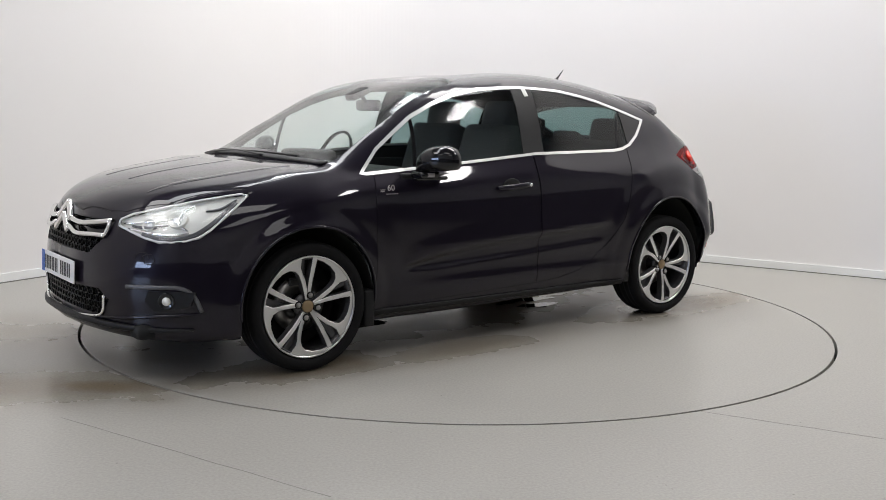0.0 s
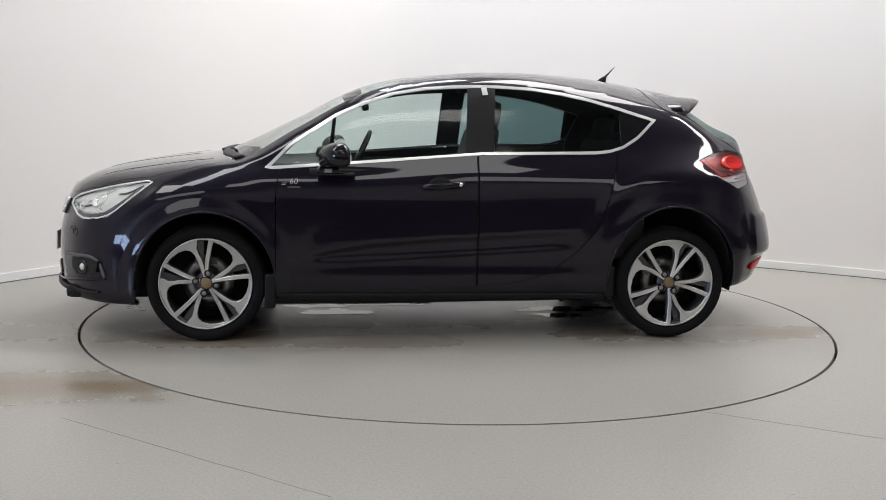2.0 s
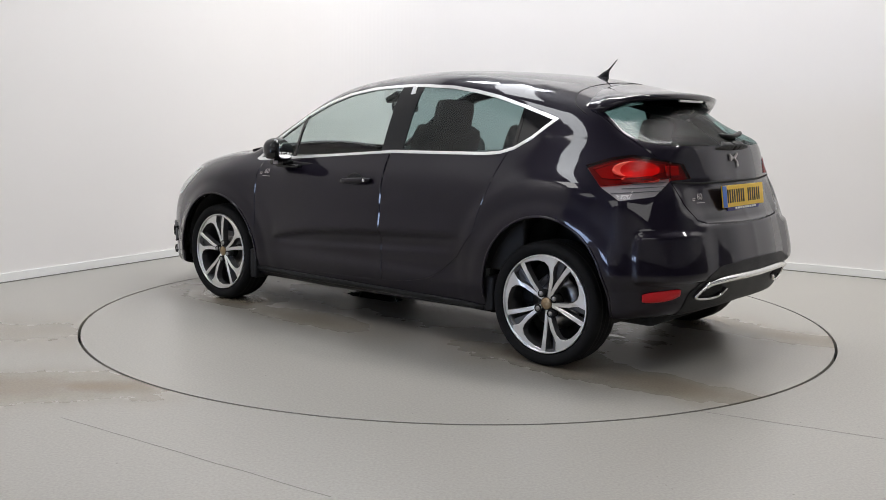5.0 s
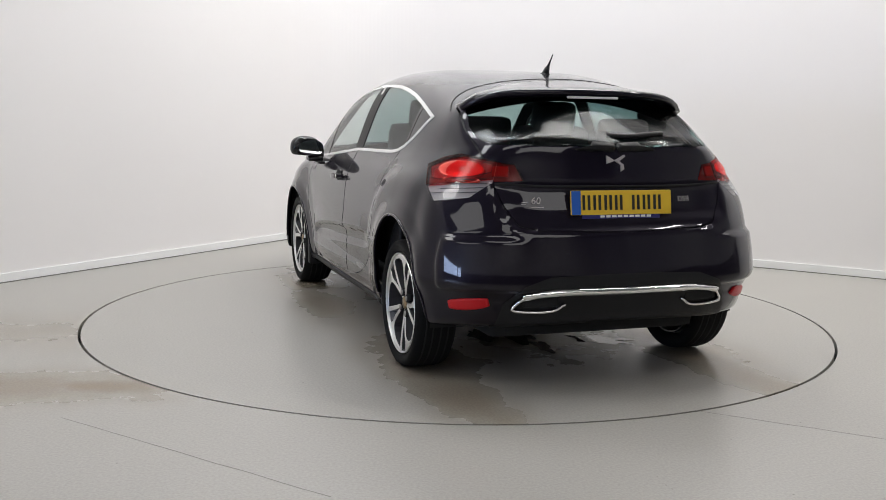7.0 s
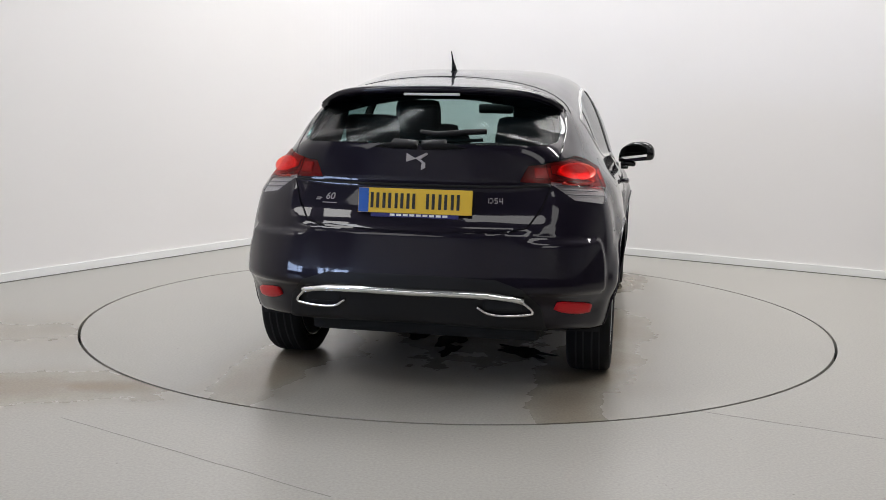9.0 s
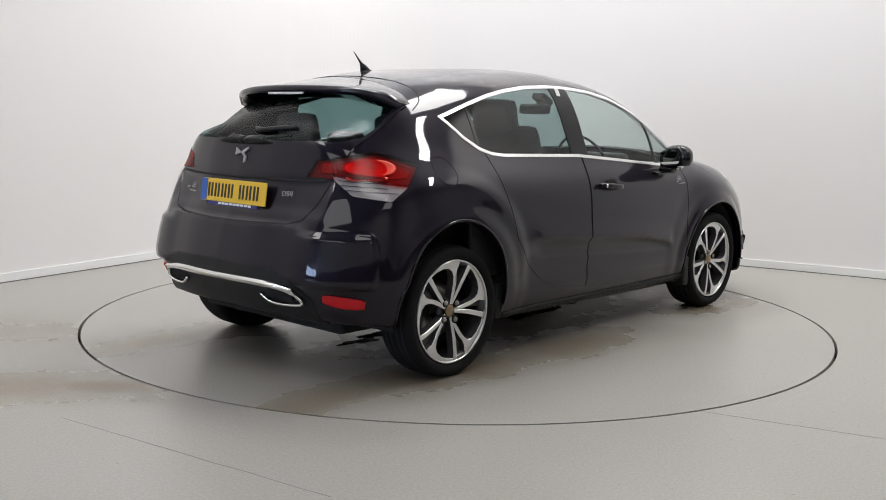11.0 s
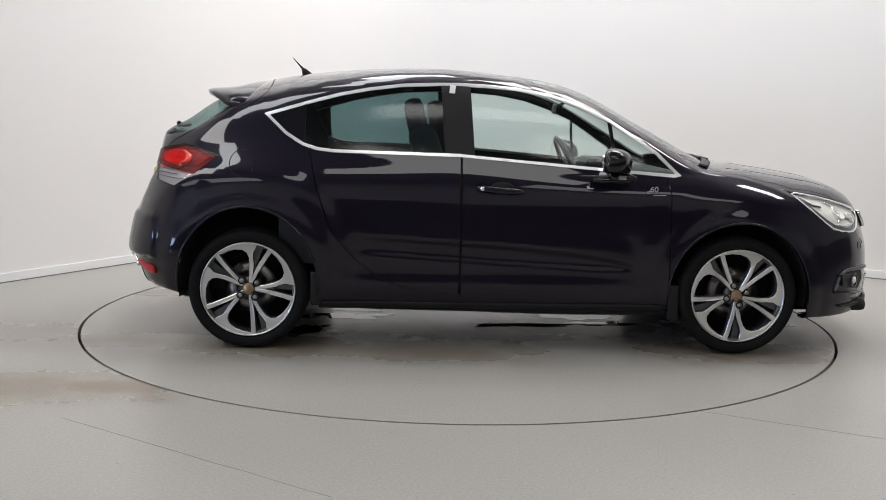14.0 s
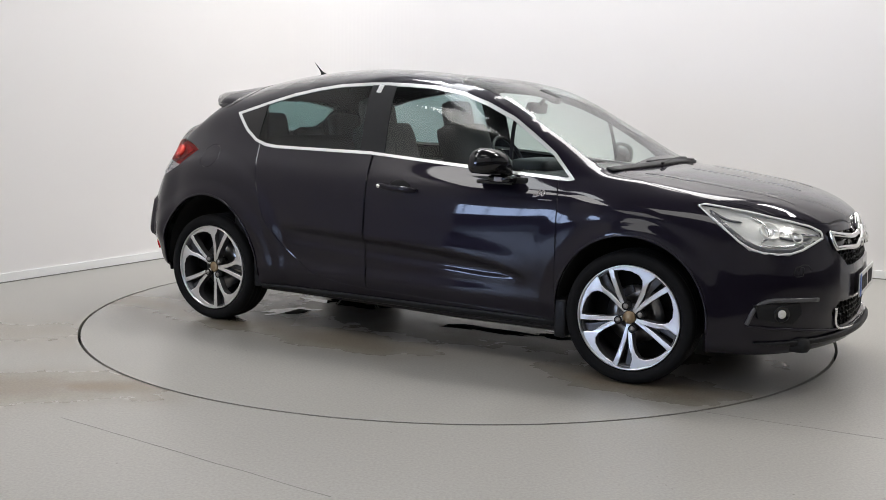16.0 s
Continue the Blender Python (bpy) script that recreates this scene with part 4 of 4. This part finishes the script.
# near-black strip that draws the shade under the tailgate's pressed upper edge
ps, ns = on_skin([(-2.3, .585, .948), (-2.3, .40, .940), (-2.3, 0, .938), (-2.3, -.40, .940), (-2.3, -.585, .948)], (1, 0, 0), .0)
part("undercut_shade", sweep(ps, ns, .011, .005), M_PIT, tailgate, "near-black strip for the shade under the tailgate's upper edge")
# spoiler over the rear screen
b = bmesh.new()
rings = []
for i in range(25):
    y = -.60 + 1.2 * i / 24
    e = abs(y) / .60
    zt, xf, xr = 1.388 - .022 * e**2 - .068 * e**8, -1.25 - .07 * e**2, -1.645 + .13 * e**2.4 + .05 * e**8
    th = .026
    rf = 1.452 - .045 * e**2.6 - .085 * e**8
    zs = onto((xf, y, 3), (0, 0, -1))[0].z
    prof = [(xf, zs - .012), (xf - .03, zs + .004 - .012), (xf - .10, .55 * zs + .45 * zt + .012 - .01 * e), (-1.46, zt + .017 - .014 * e), (xr + .03, zt), (xr, zt - .010), (xr + .006 + .055 * e**7, zt - .010 - th), (xr + .05 + .04 * e**7, zt - .014 - th), (-1.50 + .14 * e, 1.335 - .09 * e**2), (-1.40 + .08 * e, 1.33 - .10 * e**2)]
    rings.append([b.verts.new((x, y, z)) for x, z in prof])
for a, c in zip(rings, rings[1:]):
    for i in range(len(prof) - 1):
        b.faces.new((a[i], a[i + 1], c[i + 1], c[i]))
b.faces.new(rings[0])
b.faces.new(rings[-1][::-1])
bmesh.ops.recalc_face_normals(b, faces=b.faces)
spoiler = part("spoiler", b, M_PAINT, tailgate, "roof spoiler over the rear screen")
boxed("brake_light", pose(-1.632, 0, 1.345, 0, 0, 0), .014, .27, .012, M_WHITE, spoiler, "pale high-mounted brake lamp", .003)
for sd in (1, -1):
    ps, ns = [], []
    for q in spline([(-1.272, .004, 1.45), (-1.258, .2, 1.43), (-1.238, .39, 1.41), (-1.245, .52, 1.37), (-1.29, .59, 1.31), (-1.37, .632, 1.27)], 5):
        h, no = onto(Vector((q[0], q[1] * sd + .2 * sd, q[2] + .4)), (0, -.5 * sd, -1), .0006)
        ps.append(h)
        ns.append(no)
    part("roof_seam", sweep(ps, ns, .005, .003), M_PIT, car, "dark seam between roof and spoiler")
# rear wiper
wp = part("rear_wiper", tube([(-1.80, .01, 1.17), (-1.835, -.08, 1.165), (-1.815, -.20, 1.175), (-1.79, -.29, 1.18)], .013, 8), M_TRIM, tailgate, "black rear wiper arm")
part("wiper_blade", tube([(-1.835, .03, 1.128), (-1.84, -.12, 1.132), (-1.82, -.28, 1.142)], .008, 6), M_TRIM, wp, "thin rubber blade")
# bumper brightwork and exhaust outlets
ps, ns = on_skin([(-2.3, .50, .462), (-2.3, .40, .482), (-2.3, 0, .487), (-2.3, -.40, .482), (-2.3, -.50, .462)], (1, 0, 0), .014)
part("bumper_trim", sweep(ps, ns, .030, .03), M_CHROME, car, "long chrome bumper trim")
for sd in (1, -1):
    ex = [(-2.3, .47 * sd, .474), (-2.3, .515 * sd, .44), (-2.3, .535 * sd, .402), (-2.3, .50 * sd, .392), (-2.3, .35 * sd, .394), (-2.3, .30 * sd, .425)]
    ps, ns = on_skin(ex, (1, 0, 0), .012)
    et = part("exhaust_trim", sweep(ps, ns, .012, .028), M_CHROME, car, "chrome exhaust outlet trim")
    # solid near-black block put in for the shaded opening
    c, n = onto((-3, .41 * sd, .432), (1, 0, 0), .003)
    boxed("outlet", Matrix.Translation(c) @ pose(0, 0, 0, 0, 0, -6 * sd), .02, .17, .05, M_PIT, et, "near-black block for the shade inside the outlet", .01)
# aerial
ar = bmesh.new()
box(ar, pose(-1.085, 0, 1.472, 0, -5, 0), .075, .03, .02, .009)
prism([(-1.05, 1.475), (-1.10, 1.512), (-1.125, 1.515), (-1.12, 1.475)], -.008, .008, ar)
tube([(-1.075, 0, 1.47), (-1.105, 0, 1.50), (-1.135, 0, 1.53), (-1.175, 0, 1.575)], lambda s: .013 * (1 - s) ** 1.3 + .0022, 8, ar)
part("aerial", ar, M_TRIM, car, "short black roof aerial")

# ---- sides ----
for sd in (1, -1):
    fd = next(o for o in car.children if o.name.startswith("front_door") and sum(v.co.y for v in o.data.vertices) * sd > 0)
    # handle: near-black disc that draws the bowl's shade, grip, lock
    c, n = onto((.03, 1.5 * sd, .868), (0, -sd, 0), .0)
    hb = bmesh.new()
    bmesh.ops.create_uvsphere(hb, u_segments=20, v_segments=10, radius=1, matrix=Matrix.Translation(c + n * .001) @ Matrix.Diagonal((.065, .006, .042, 1)))
    part("handle_shade", hb, M_PIT, fd, "near-black disc for the shade behind the handle")
    hp = [(.14, c.y + sd * .012, .858), (.09, c.y + sd * .034, .862), (0, c.y + sd * .038, .868), (-.06, c.y + sd * .032, .873), (-.105, c.y + sd * .012, .876)]
    pts = [Vector(p) for p in spline(hp, 5)]
    hd = part("door_handle", sweep(pts, [Vector((0, sd, 0))] * len(pts), .030, .02, taper=.5), M_PAINT, fd, "body-coloured pull handle")
    lk = turned([(.001, 0), (.011, 0), (.011, .004), (.001, .005)], 16, False)
    part("lock", lk, M_CHROME, hd, "round chrome lock").matrix_local = Matrix.Translation((-.078, c.y + sd * .042, .873)) @ pose(0, 0, 0, 0, 0, 0 if sd > 0 else 180)
    # rear edge sticker on the pillar
    c, n = onto((-.235, 1.5 * sd, 1.385), (0, -sd, 0), .006)
    x = Vector(Z).cross(n).normalized()
    boxed("pillar_label", Matrix.Translation(c) @ Matrix((x, n, x.cross(n))).transposed().to_4x4() @ pose(0, 0, 0, 0, 8 * sd, 0), .030, .003, .05, M_WHITE, next(o for o in car.children if o.name.startswith("pillar_cover") and sum(v.co.y for v in o.data.vertices) * sd > 0), "pale pillar label")
    # mirror
    mr = tagged(new("door_mirror"), "gloss black door mirror")
    mr.parent = car
    b = bmesh.new()
    bmesh.ops.create_uvsphere(b, u_segments=32, v_segments=20, radius=1)
    for v in b.verts:
        x, y, z = v.co
        front = max(x, 0)
        v.co = Vector((.05 * x if x < 0 else .085 * x, (.126 - .014 * z) * math.copysign(abs(y) ** .75, y), .073 * math.copysign(abs(z) ** .72, z) - .014 * y * y))
        v.co.z += .02 * y * sd
        v.co.x = max(v.co.x, -.036)
        v.co.z = max(v.co.z, -.056 + .012 * y * sd)
    bmesh.ops.transform(b, matrix=pose(.60, .938 * sd, 1.022, 0, 0, 24 * sd), verts=b.verts)
    part("mirror_cap", b, M_GLOSS, mr, "gloss black mirror cap")
    b = bmesh.new()
    bmesh.ops.create_cone(b, cap_ends=True, segments=36, radius1=1, radius2=.97, depth=.008)
    for v in b.verts:
        a, c2, d2 = v.co
        v.co = Vector((d2, math.copysign(abs(a) ** .8, a) * .098, math.copysign(abs(c2) ** .8, c2) * .050))
    bmesh.ops.transform(b, matrix=pose(.60, .938 * sd, 1.019, 0, 0, 24 * sd) @ pose(-.037, 0, 0), verts=b.verts)
    part("mirror_glass", b, M_MIRROR, mr, "silvered mirror glass", False)
    b = bmesh.new()
    box(b, pose(.645, .885 * sd, .945, 0, 0, 0), .12, .10, .035, .014)
    box(b, pose(.60, .865 * sd, .925, 0, 0, 0), .20, .05, .02, .009)
    part("mirror_foot", b, M_GLOSS, mr, "black mirror foot")
    boxed("indicator", pose(.655, .93 * sd, .945, 0, 0, -8 * sd), .065, .012, .022, M_SILVERDULL, mr, "pale indicator lens", .005, True)
    # sill strip
    ps = [onto((x, 1.5 * sd, .245), (0, -sd, 0), .004) for x in np.linspace(.93, -.92, 30)]
    part("sill_strip", sweep([p for p, n in ps], [n for p, n in ps], .035, .012), M_TRIM, car, "black sill strip")
    # arch ends: mud flap, enlarged to close the gap behind the front wheel
    b = bmesh.new()
    box(b, pose(.962, .765 * sd, .275, 0, 0, 0), .06, .19, .19, .012)
    part("mud_flap", b, M_TRIM, car, "small black mud flap")
    # block added so the lit floor doesn't show through the open arch end
    b = bmesh.new()
    box(b, pose(-.950, .760 * sd, .325, 0, 0, 0), .06, .18, .18, .012)
    part("arch_filler", b, M_TRIM, car, "added black filler in the gap ahead of the rear wheel")
# pressed creases of the bonnet, washer covers under the headlights
bonnet = next(o for o in car.children if o.name.startswith("bonnet"))
for sd in (1, -1):
    for pts in ([(1.93, .165 * sd, 1.0), (1.66, .175 * sd, 1.0), (1.40, .205 * sd, 1.0)], [(1.95, .465 * sd, 1.0), (1.62, .54 * sd, 1.0), (1.28, .61 * sd, 1.0)]):
        ps, ns = on_skin(pts, (0, 0, -1), -.002)
        part("bonnet_crease", sweep(ps, ns, .05, .007, taper=.8), M_PAINT, bonnet, "pressed crease in the bonnet")
    ps, ns = on_skin([(2.066, .66 * sd, .597), (2.003, .66 * sd, .603), (1.978, .66 * sd, .568), (2.05, .66 * sd, .562), (2.066, .66 * sd, .597)], (-.75, -.7 * sd, 0), .0005, 2)
    part("washer_cover", sweep(ps, ns, .004, .003), M_TRIM, car, "thin joint of a headlamp washer cover")
# front wipers and cowl
pts = [Vector(p) for p in spline([(1.13, -.69, 1.003), (1.225, -.40, 1.020), (1.255, 0, 1.030), (1.225, .40, 1.020), (1.13, .69, 1.003)], 5)]
part("cowl", sweep(pts, [Vector((.3, 0, 1)).normalized()] * len(pts), .05, .012), M_TRIM, car, "black cowl panel")
for pts in ([(1.265, .28, 1.035), (1.255, .12, 1.040), (1.235, -.10, 1.045), (1.205, -.36, 1.040)], [(1.265, -.30, 1.032), (1.245, -.10, 1.042), (1.215, .20, 1.046), (1.165, .48, 1.036)]):
    part("wiper", tube([(x, y, z - .008) for x, y, z in pts], .0075, 6), M_TRIM, car, "black windscreen wiper")

# ---- cabin ----
def cabin_box(name, m, sx, sy, sz, mt, label, bevel=.04, parent=None):
    return boxed(name, m, sx, sy, sz, mt, parent or car, label, bevel, True)


cabin_box("cabin_floor", pose(-.35, 0, .32), 2.6, 1.45, .10, M_TRIM, "dark cabin floor", .03)
cabin_box("dashboard", pose(.80, 0, .86), .55, 1.36, .22, M_TRIM, "dark soft dashboard", .08)
cabin_box("dashboard_hood", pose(.62, -.37, .98), .22, .36, .10, M_TRIM, "dark instrument hood", .04).parent = car
for sd in (1, -1):
    st = tagged(new("front_seat"), "dark fabric front seat")
    st.parent = car
    fw = .13 if sd > 0 else 0.0
    cabin_box("cushion", pose(.05 + fw, .37 * sd, .56, 0, -8, 0), .52, .50, .16, M_FABRIC, "", .06, st)
    cabin_box("backrest", pose(-.31 + fw, .37 * sd, .88, 0, -18, 0), .16, .50, .66, M_FABRIC, "", .07, st)
    cabin_box("headrest", pose(-.43 + fw, .37 * sd, 1.225, 0, -12, 0), .11, .28, .24, M_FABRIC, "", .0545, st)
    cabin_box("door_lining", pose(-.2, .80 * sd, .70), 1.9, .04, .5, M_TRIM, "dark door lining", .015)
bn = tagged(new("rear_bench"), "dark fabric rear bench")
bn.parent = car
cabin_box("cushion", pose(-.78, 0, .58), .48, 1.25, .18, M_FABRIC, "", .06, bn)
cabin_box("backrest", pose(-1.12, 0, .84, 0, -20, 0), .15, 1.25, .55, M_FABRIC, "", .06, bn)
for sd in (1, -1):
    b = prism([(-1.02, 1.0), (-1.03, 1.10), (-1.10, 1.28), (-1.36, 1.235), (-1.52, 1.11), (-1.52, 1.0)], -.012, .012)
    for v in b.verts:
        v.co.y += sd * (.69 - (v.co.z - 1.0) * .42)
    part("rear_pillar_trim", b, M_TRIM, car, "dark rear pillar trim", False)
for y in (.40, -.40, 0):
    cabin_box("headrest", pose(-1.225, y, 1.15 if y else 1.09, 0, -12, 0), .10, .29 if y else .24, .20 if y else .14, M_FABRIC, "", .049, bn)
cabin_box("parcel_shelf", pose(-1.52, 0, 1.0), .55, 1.15, .03, M_TRIM, "dark parcel shelf", .01)
sw = turned([(.165, 0), (.175, .013), (.185, 0), (.175, -.013)], 40)
bmesh.ops.transform(sw, matrix=pose(.44, -.37, .975, 0, 0, 90) @ pose(0, 0, 0, -24), verts=sw.verts)
box(sw, pose(.45, -.37, .97, 0, -24, 0), .03, .32, .05, .012)
box(sw, pose(.45, -.37, .92, 0, -24, 0), .03, .06, .14, .012)
part("steering_wheel", sw, M_TRIM, car, "black steering wheel")
rm = bmesh.new()
box(rm, pose(.42, 0, 1.30, 0, 8, 0), .04, .24, .065, .02)
tube([(.44, 0, 1.32), (.47, 0, 1.36), (.47, 0, 1.40)], .012, 6, rm)
box(rm, pose(.50, 0, 1.365, 0, 25, 0), .12, .10, .04, .012)
part("rear_view_mirror", rm, M_TRIM, car, "black rear-view mirror")
# underside
cabin_box("underbody", pose(.05, 0, .26), 3.6, 1.1, .09, M_PIT, "dark underbody", .03)
cabin_box("undertray", pose(1.86, 0, .245), .46, 1.36, .07, M_PIT, "dark front undertray", .03)
cabin_box("silencer", pose(-1.60, .2, .335), .28, .50, .11, M_PIT, "dark exhaust silencer", .05)
cabin_box("rear_beam", pose(-1.28, 0, .27), .12, 1.3, .09, M_PIT, "dark rear axle beam", .03)


# ---- the studio ----
CORNER, LDIR, RDIR = Vector((-1.136, 4.445, 0)), Vector((-.5, -.866, 0)), Vector((.859, -.511, 0))


def plan(off):
    """The back wall's line on the floor, with a rounded corner; off moves it into the room."""
    r, c = 1.05, CORNER
    cen = c + (LDIR + RDIR) * r
    a0, a1 = math.atan2(RDIR.y * -1, RDIR.x * -1), math.atan2(-LDIR.y, -LDIR.x)
    pts = [c + LDIR * d for d in (12.0, 9.0, 6.0, 3.0, 1.6)]
    for i in range(41):
        a = math.pi / 2 * i / 40
        pts.append(cen - RDIR * r * math.cos(a) - LDIR * r * math.sin(a))
    pts += [c + RDIR * d for d in (1.6, 3.0, 6.0, 9.0)]
    out = []
    for i, p in enumerate(pts):
        t = (pts[min(i + 1, len(pts) - 1)] - pts[max(i - 1, 0)]).normalized()
        out.append(p + Vector((t.y, -t.x, 0)) * off)
    return out


def upright(name, off0, off1, z0, z1, material, label, category, top_round=0.0):
    b = bmesh.new()
    a, c = plan(off0), plan(off1)
    rows = [[b.verts.new((p.x, p.y, z)) for p in line] for line, z in ((a, z0), (a, z1 - top_round), (c, z1), (c, z0))] if not top_round else \
           [[b.verts.new((p.x, p.y, z)) for p in line] for line, z in ((a, z0), (a, z1), (c, z1), (c, z0))]
    for r, s in zip(rows, rows[1:] + rows[:1]):
        for i in range(len(r) - 1):
            b.faces.new((r[i], r[i + 1], s[i + 1], s[i]))
    bmesh.ops.recalc_face_normals(b, faces=b.faces)
    ob = new(name, mesh_of(name, b, material, False))
    return tagged(ob, label, category, kind="structure")


ROOM_H = 6.1
upright("wall_north", -.2, 0, -.1, ROOM_H, M_WALL, "white painted studio wall with a rounded corner", "wall")
upright("baseboard", .001, .013, 0, .068, M_BOARD, "white painted skirting board along the wall", "skirting")
upright("trim", .013, .020, 0, .007, M_JOINT, "dark dirty joint under the skirting board", "joint")
# floor with a round opening for the turntable
b = bmesh.new()
n, R0 = 160, 2.2615
inner = [b.verts.new((R0 * math.cos(2 * math.pi * i / n), R0 * math.sin(2 * math.pi * i / n), 0)) for i in range(n)]
low = [b.verts.new((R0 * math.cos(2 * math.pi * i / n), R0 * math.sin(2 * math.pi * i / n), -.06)) for i in range(n)]
mid = [b.verts.new((4 * math.cos(2 * math.pi * i / n), 4 * math.sin(2 * math.pi * i / n), 0)) for i in range(n)]
far = [b.verts.new((14 * math.cos(2 * math.pi * i / n), -2 + 14 * math.sin(2 * math.pi * i / n), 0)) for i in range(n)]
for r, s in ((low, inner), (inner, mid), (mid, far)):
    for i in range(n):
        b.faces.new((r[i], s[i], s[(i + 1) % n], r[(i + 1) % n]))
bmesh.ops.recalc_face_normals(b, faces=b.faces)
tagged(new("floor", mesh_of("floor", b, M_FLOOR, False)), "grey painted concrete floor with brown stains", "floor", kind="structure")
b = bmesh.new()
bmesh.ops.create_circle(b, cap_ends=True, segments=64, radius=2.6, matrix=pose(0, 0, -.06))
tagged(new("floor_pit", mesh_of("floor_pit", b, M_PIT)), "dark pit under the turntable", "pit", kind="structure")
turntable = thing("turntable", "flush round grey turntable with wet tyre stains", "turntable")
b = bmesh.new()
top = [b.verts.new((2.2455 * math.cos(2 * math.pi * i / n), 2.2455 * math.sin(2 * math.pi * i / n), 0)) for i in range(n)]
bot = [b.verts.new((v.co.x, v.co.y, -.05)) for v in top]
b.faces.new(top)
for i in range(n):
    b.faces.new((top[i], bot[i], bot[(i + 1) % n], top[(i + 1) % n]))
bmesh.ops.recalc_face_normals(b, faces=b.faces)
part("platform", b, M_TABLE, turntable, "grey painted platform", False)


def puddle(x, y, rx, ry, seed, turn=0.0):
    b = bmesh.new()
    vs = []
    for i in range(48):
        a = 2 * math.pi * i / 48
        k = .72 + .55 * noise.noise((math.cos(a) * 1.4 + seed, math.sin(a) * 1.4, seed * .7)) + .22 * noise.noise((math.cos(a) * 4 + seed, math.sin(a) * 4, 3.3))
        vs.append(b.verts.new((rx * k * math.cos(a), ry * k * math.sin(a), 0)))
    b.faces.new(vs)
    ob = part("puddle", b, M_WATER, turntable, "thin puddle of clear water")
    ob.matrix_local = Matrix.Translation((.164, -.139, 0)) @ pose(x, y, .0012, 0, 0, turn)


for a in ((.58, .06, .30, .13, 1.0), (.22, -.17, .34, .07, 2.0), (-.82, .02, .30, .12, 3.0), (.72, -.12, .24, .08, 4.0), (.03, -.22, .12, .05, 5.0), (-.78, .22, .18, .07, 6.0), (-1.08, -.42, .22, .12, 7.0, 60), (-1.12, -.02, .16, .06, 8.0)):
    puddle(*a)
# ceiling, with the light panels set in it, and an unseen hall added behind the camera
b = bmesh.new()
box(b, pose(0, -2, ROOM_H + .06), 30, 30, .1)
tagged(new("ceiling", mesh_of("ceiling", b, M_CEIL, False)), "plain dark grey ceiling", "ceiling", kind="structure")
# walls out of view; their dark and pale bands are made up to shape reflections
for nm, x, y, rz, ln in (("wall_south", 1.0, -11.0, 0, 26), ("wall_east", 10.6, -4, 90, 16), ("wall_west", -9.6, -8, 90, 8)):
    for zz, ht, mt, la in ((1.0, 2.0, M_HALL, "unseen lower wall, toned dark for the paint's reflections"), (4.05, 4.1, M_HALLTOP, "unseen upper wall, toned pale for the paint's reflections")):
        b = bmesh.new()
        box(b, pose(x, y, zz, 0, 0, rz), ln, .2, ht)
        tagged(new(nm, mesh_of(nm, b, mt, False)), la, "wall", kind="structure")
# dark slab added out of view, over the floor, to darken the car's reflections
b = bmesh.new()
box(b, pose(0.5, -8.2, .002), 22, 5.6, .012)
tagged(new("unseen_dark_slab", mesh_of("unseen_dark_slab", b, M_DARKSLAB, False)), "unseen dark slab that darkens the car's reflections", "floor", kind="structure")
# hairline joints in the floor paint
for x0, y0, x1, y1 in ((-1.60, -2.28, -.40, -3.04), (1.04, -1.985, 2.2, -2.55)):
    a, c = Vector((x0, y0, .0008)), Vector((x1, y1, .0008))
    pts = [a.lerp(c, i / 24) + Vector((0, .006 * noise.noise((i * .37, x0, 1)), 0)) for i in range(25)]
    tagged(new("floor_joint", mesh_of("floor_joint", sweep(pts, [Vector((0, 0, 1))] * 25, .0035, .0006), M_FLOORJOINT)), "hairline joint in the floor paint", "floor joint", kind="structure")
window = thing("window_1", "bright daylight window band in the hall wall", "window", kind="structure")
for m, ln, off in ((pose(-9.48, -8.35, 1.75, 0, 0, 90), 4.7, -.02), (pose(-8.95, -10.88, 1.75), .95, .02)):
    boxed("pane", m, ln, .03, 1.3, M_DAY, window, "bright daylight pane")
    for k in range(1, int(ln / .6) + 1):
        boxed("mullion", m @ pose(-ln / 2 + .6 * k, off, 0), .03, .03, 1.3, M_HALLTOP, window, "slim mullion")


def motions():
    rows = [(t, 218.40 - 15.45 * t) for t in (0, 2, 4, 6, 8, 10, 12, 14, 16)]
    walk(turntable, [(t, Matrix.Rotation(radians(a), 4, "Z")) for t, a in rows])
    walk(car, [(t, Matrix.Rotation(radians(a), 4, "Z") @ Matrix.Translation((.164, -.139, 0))) for t, a in rows])


motions()
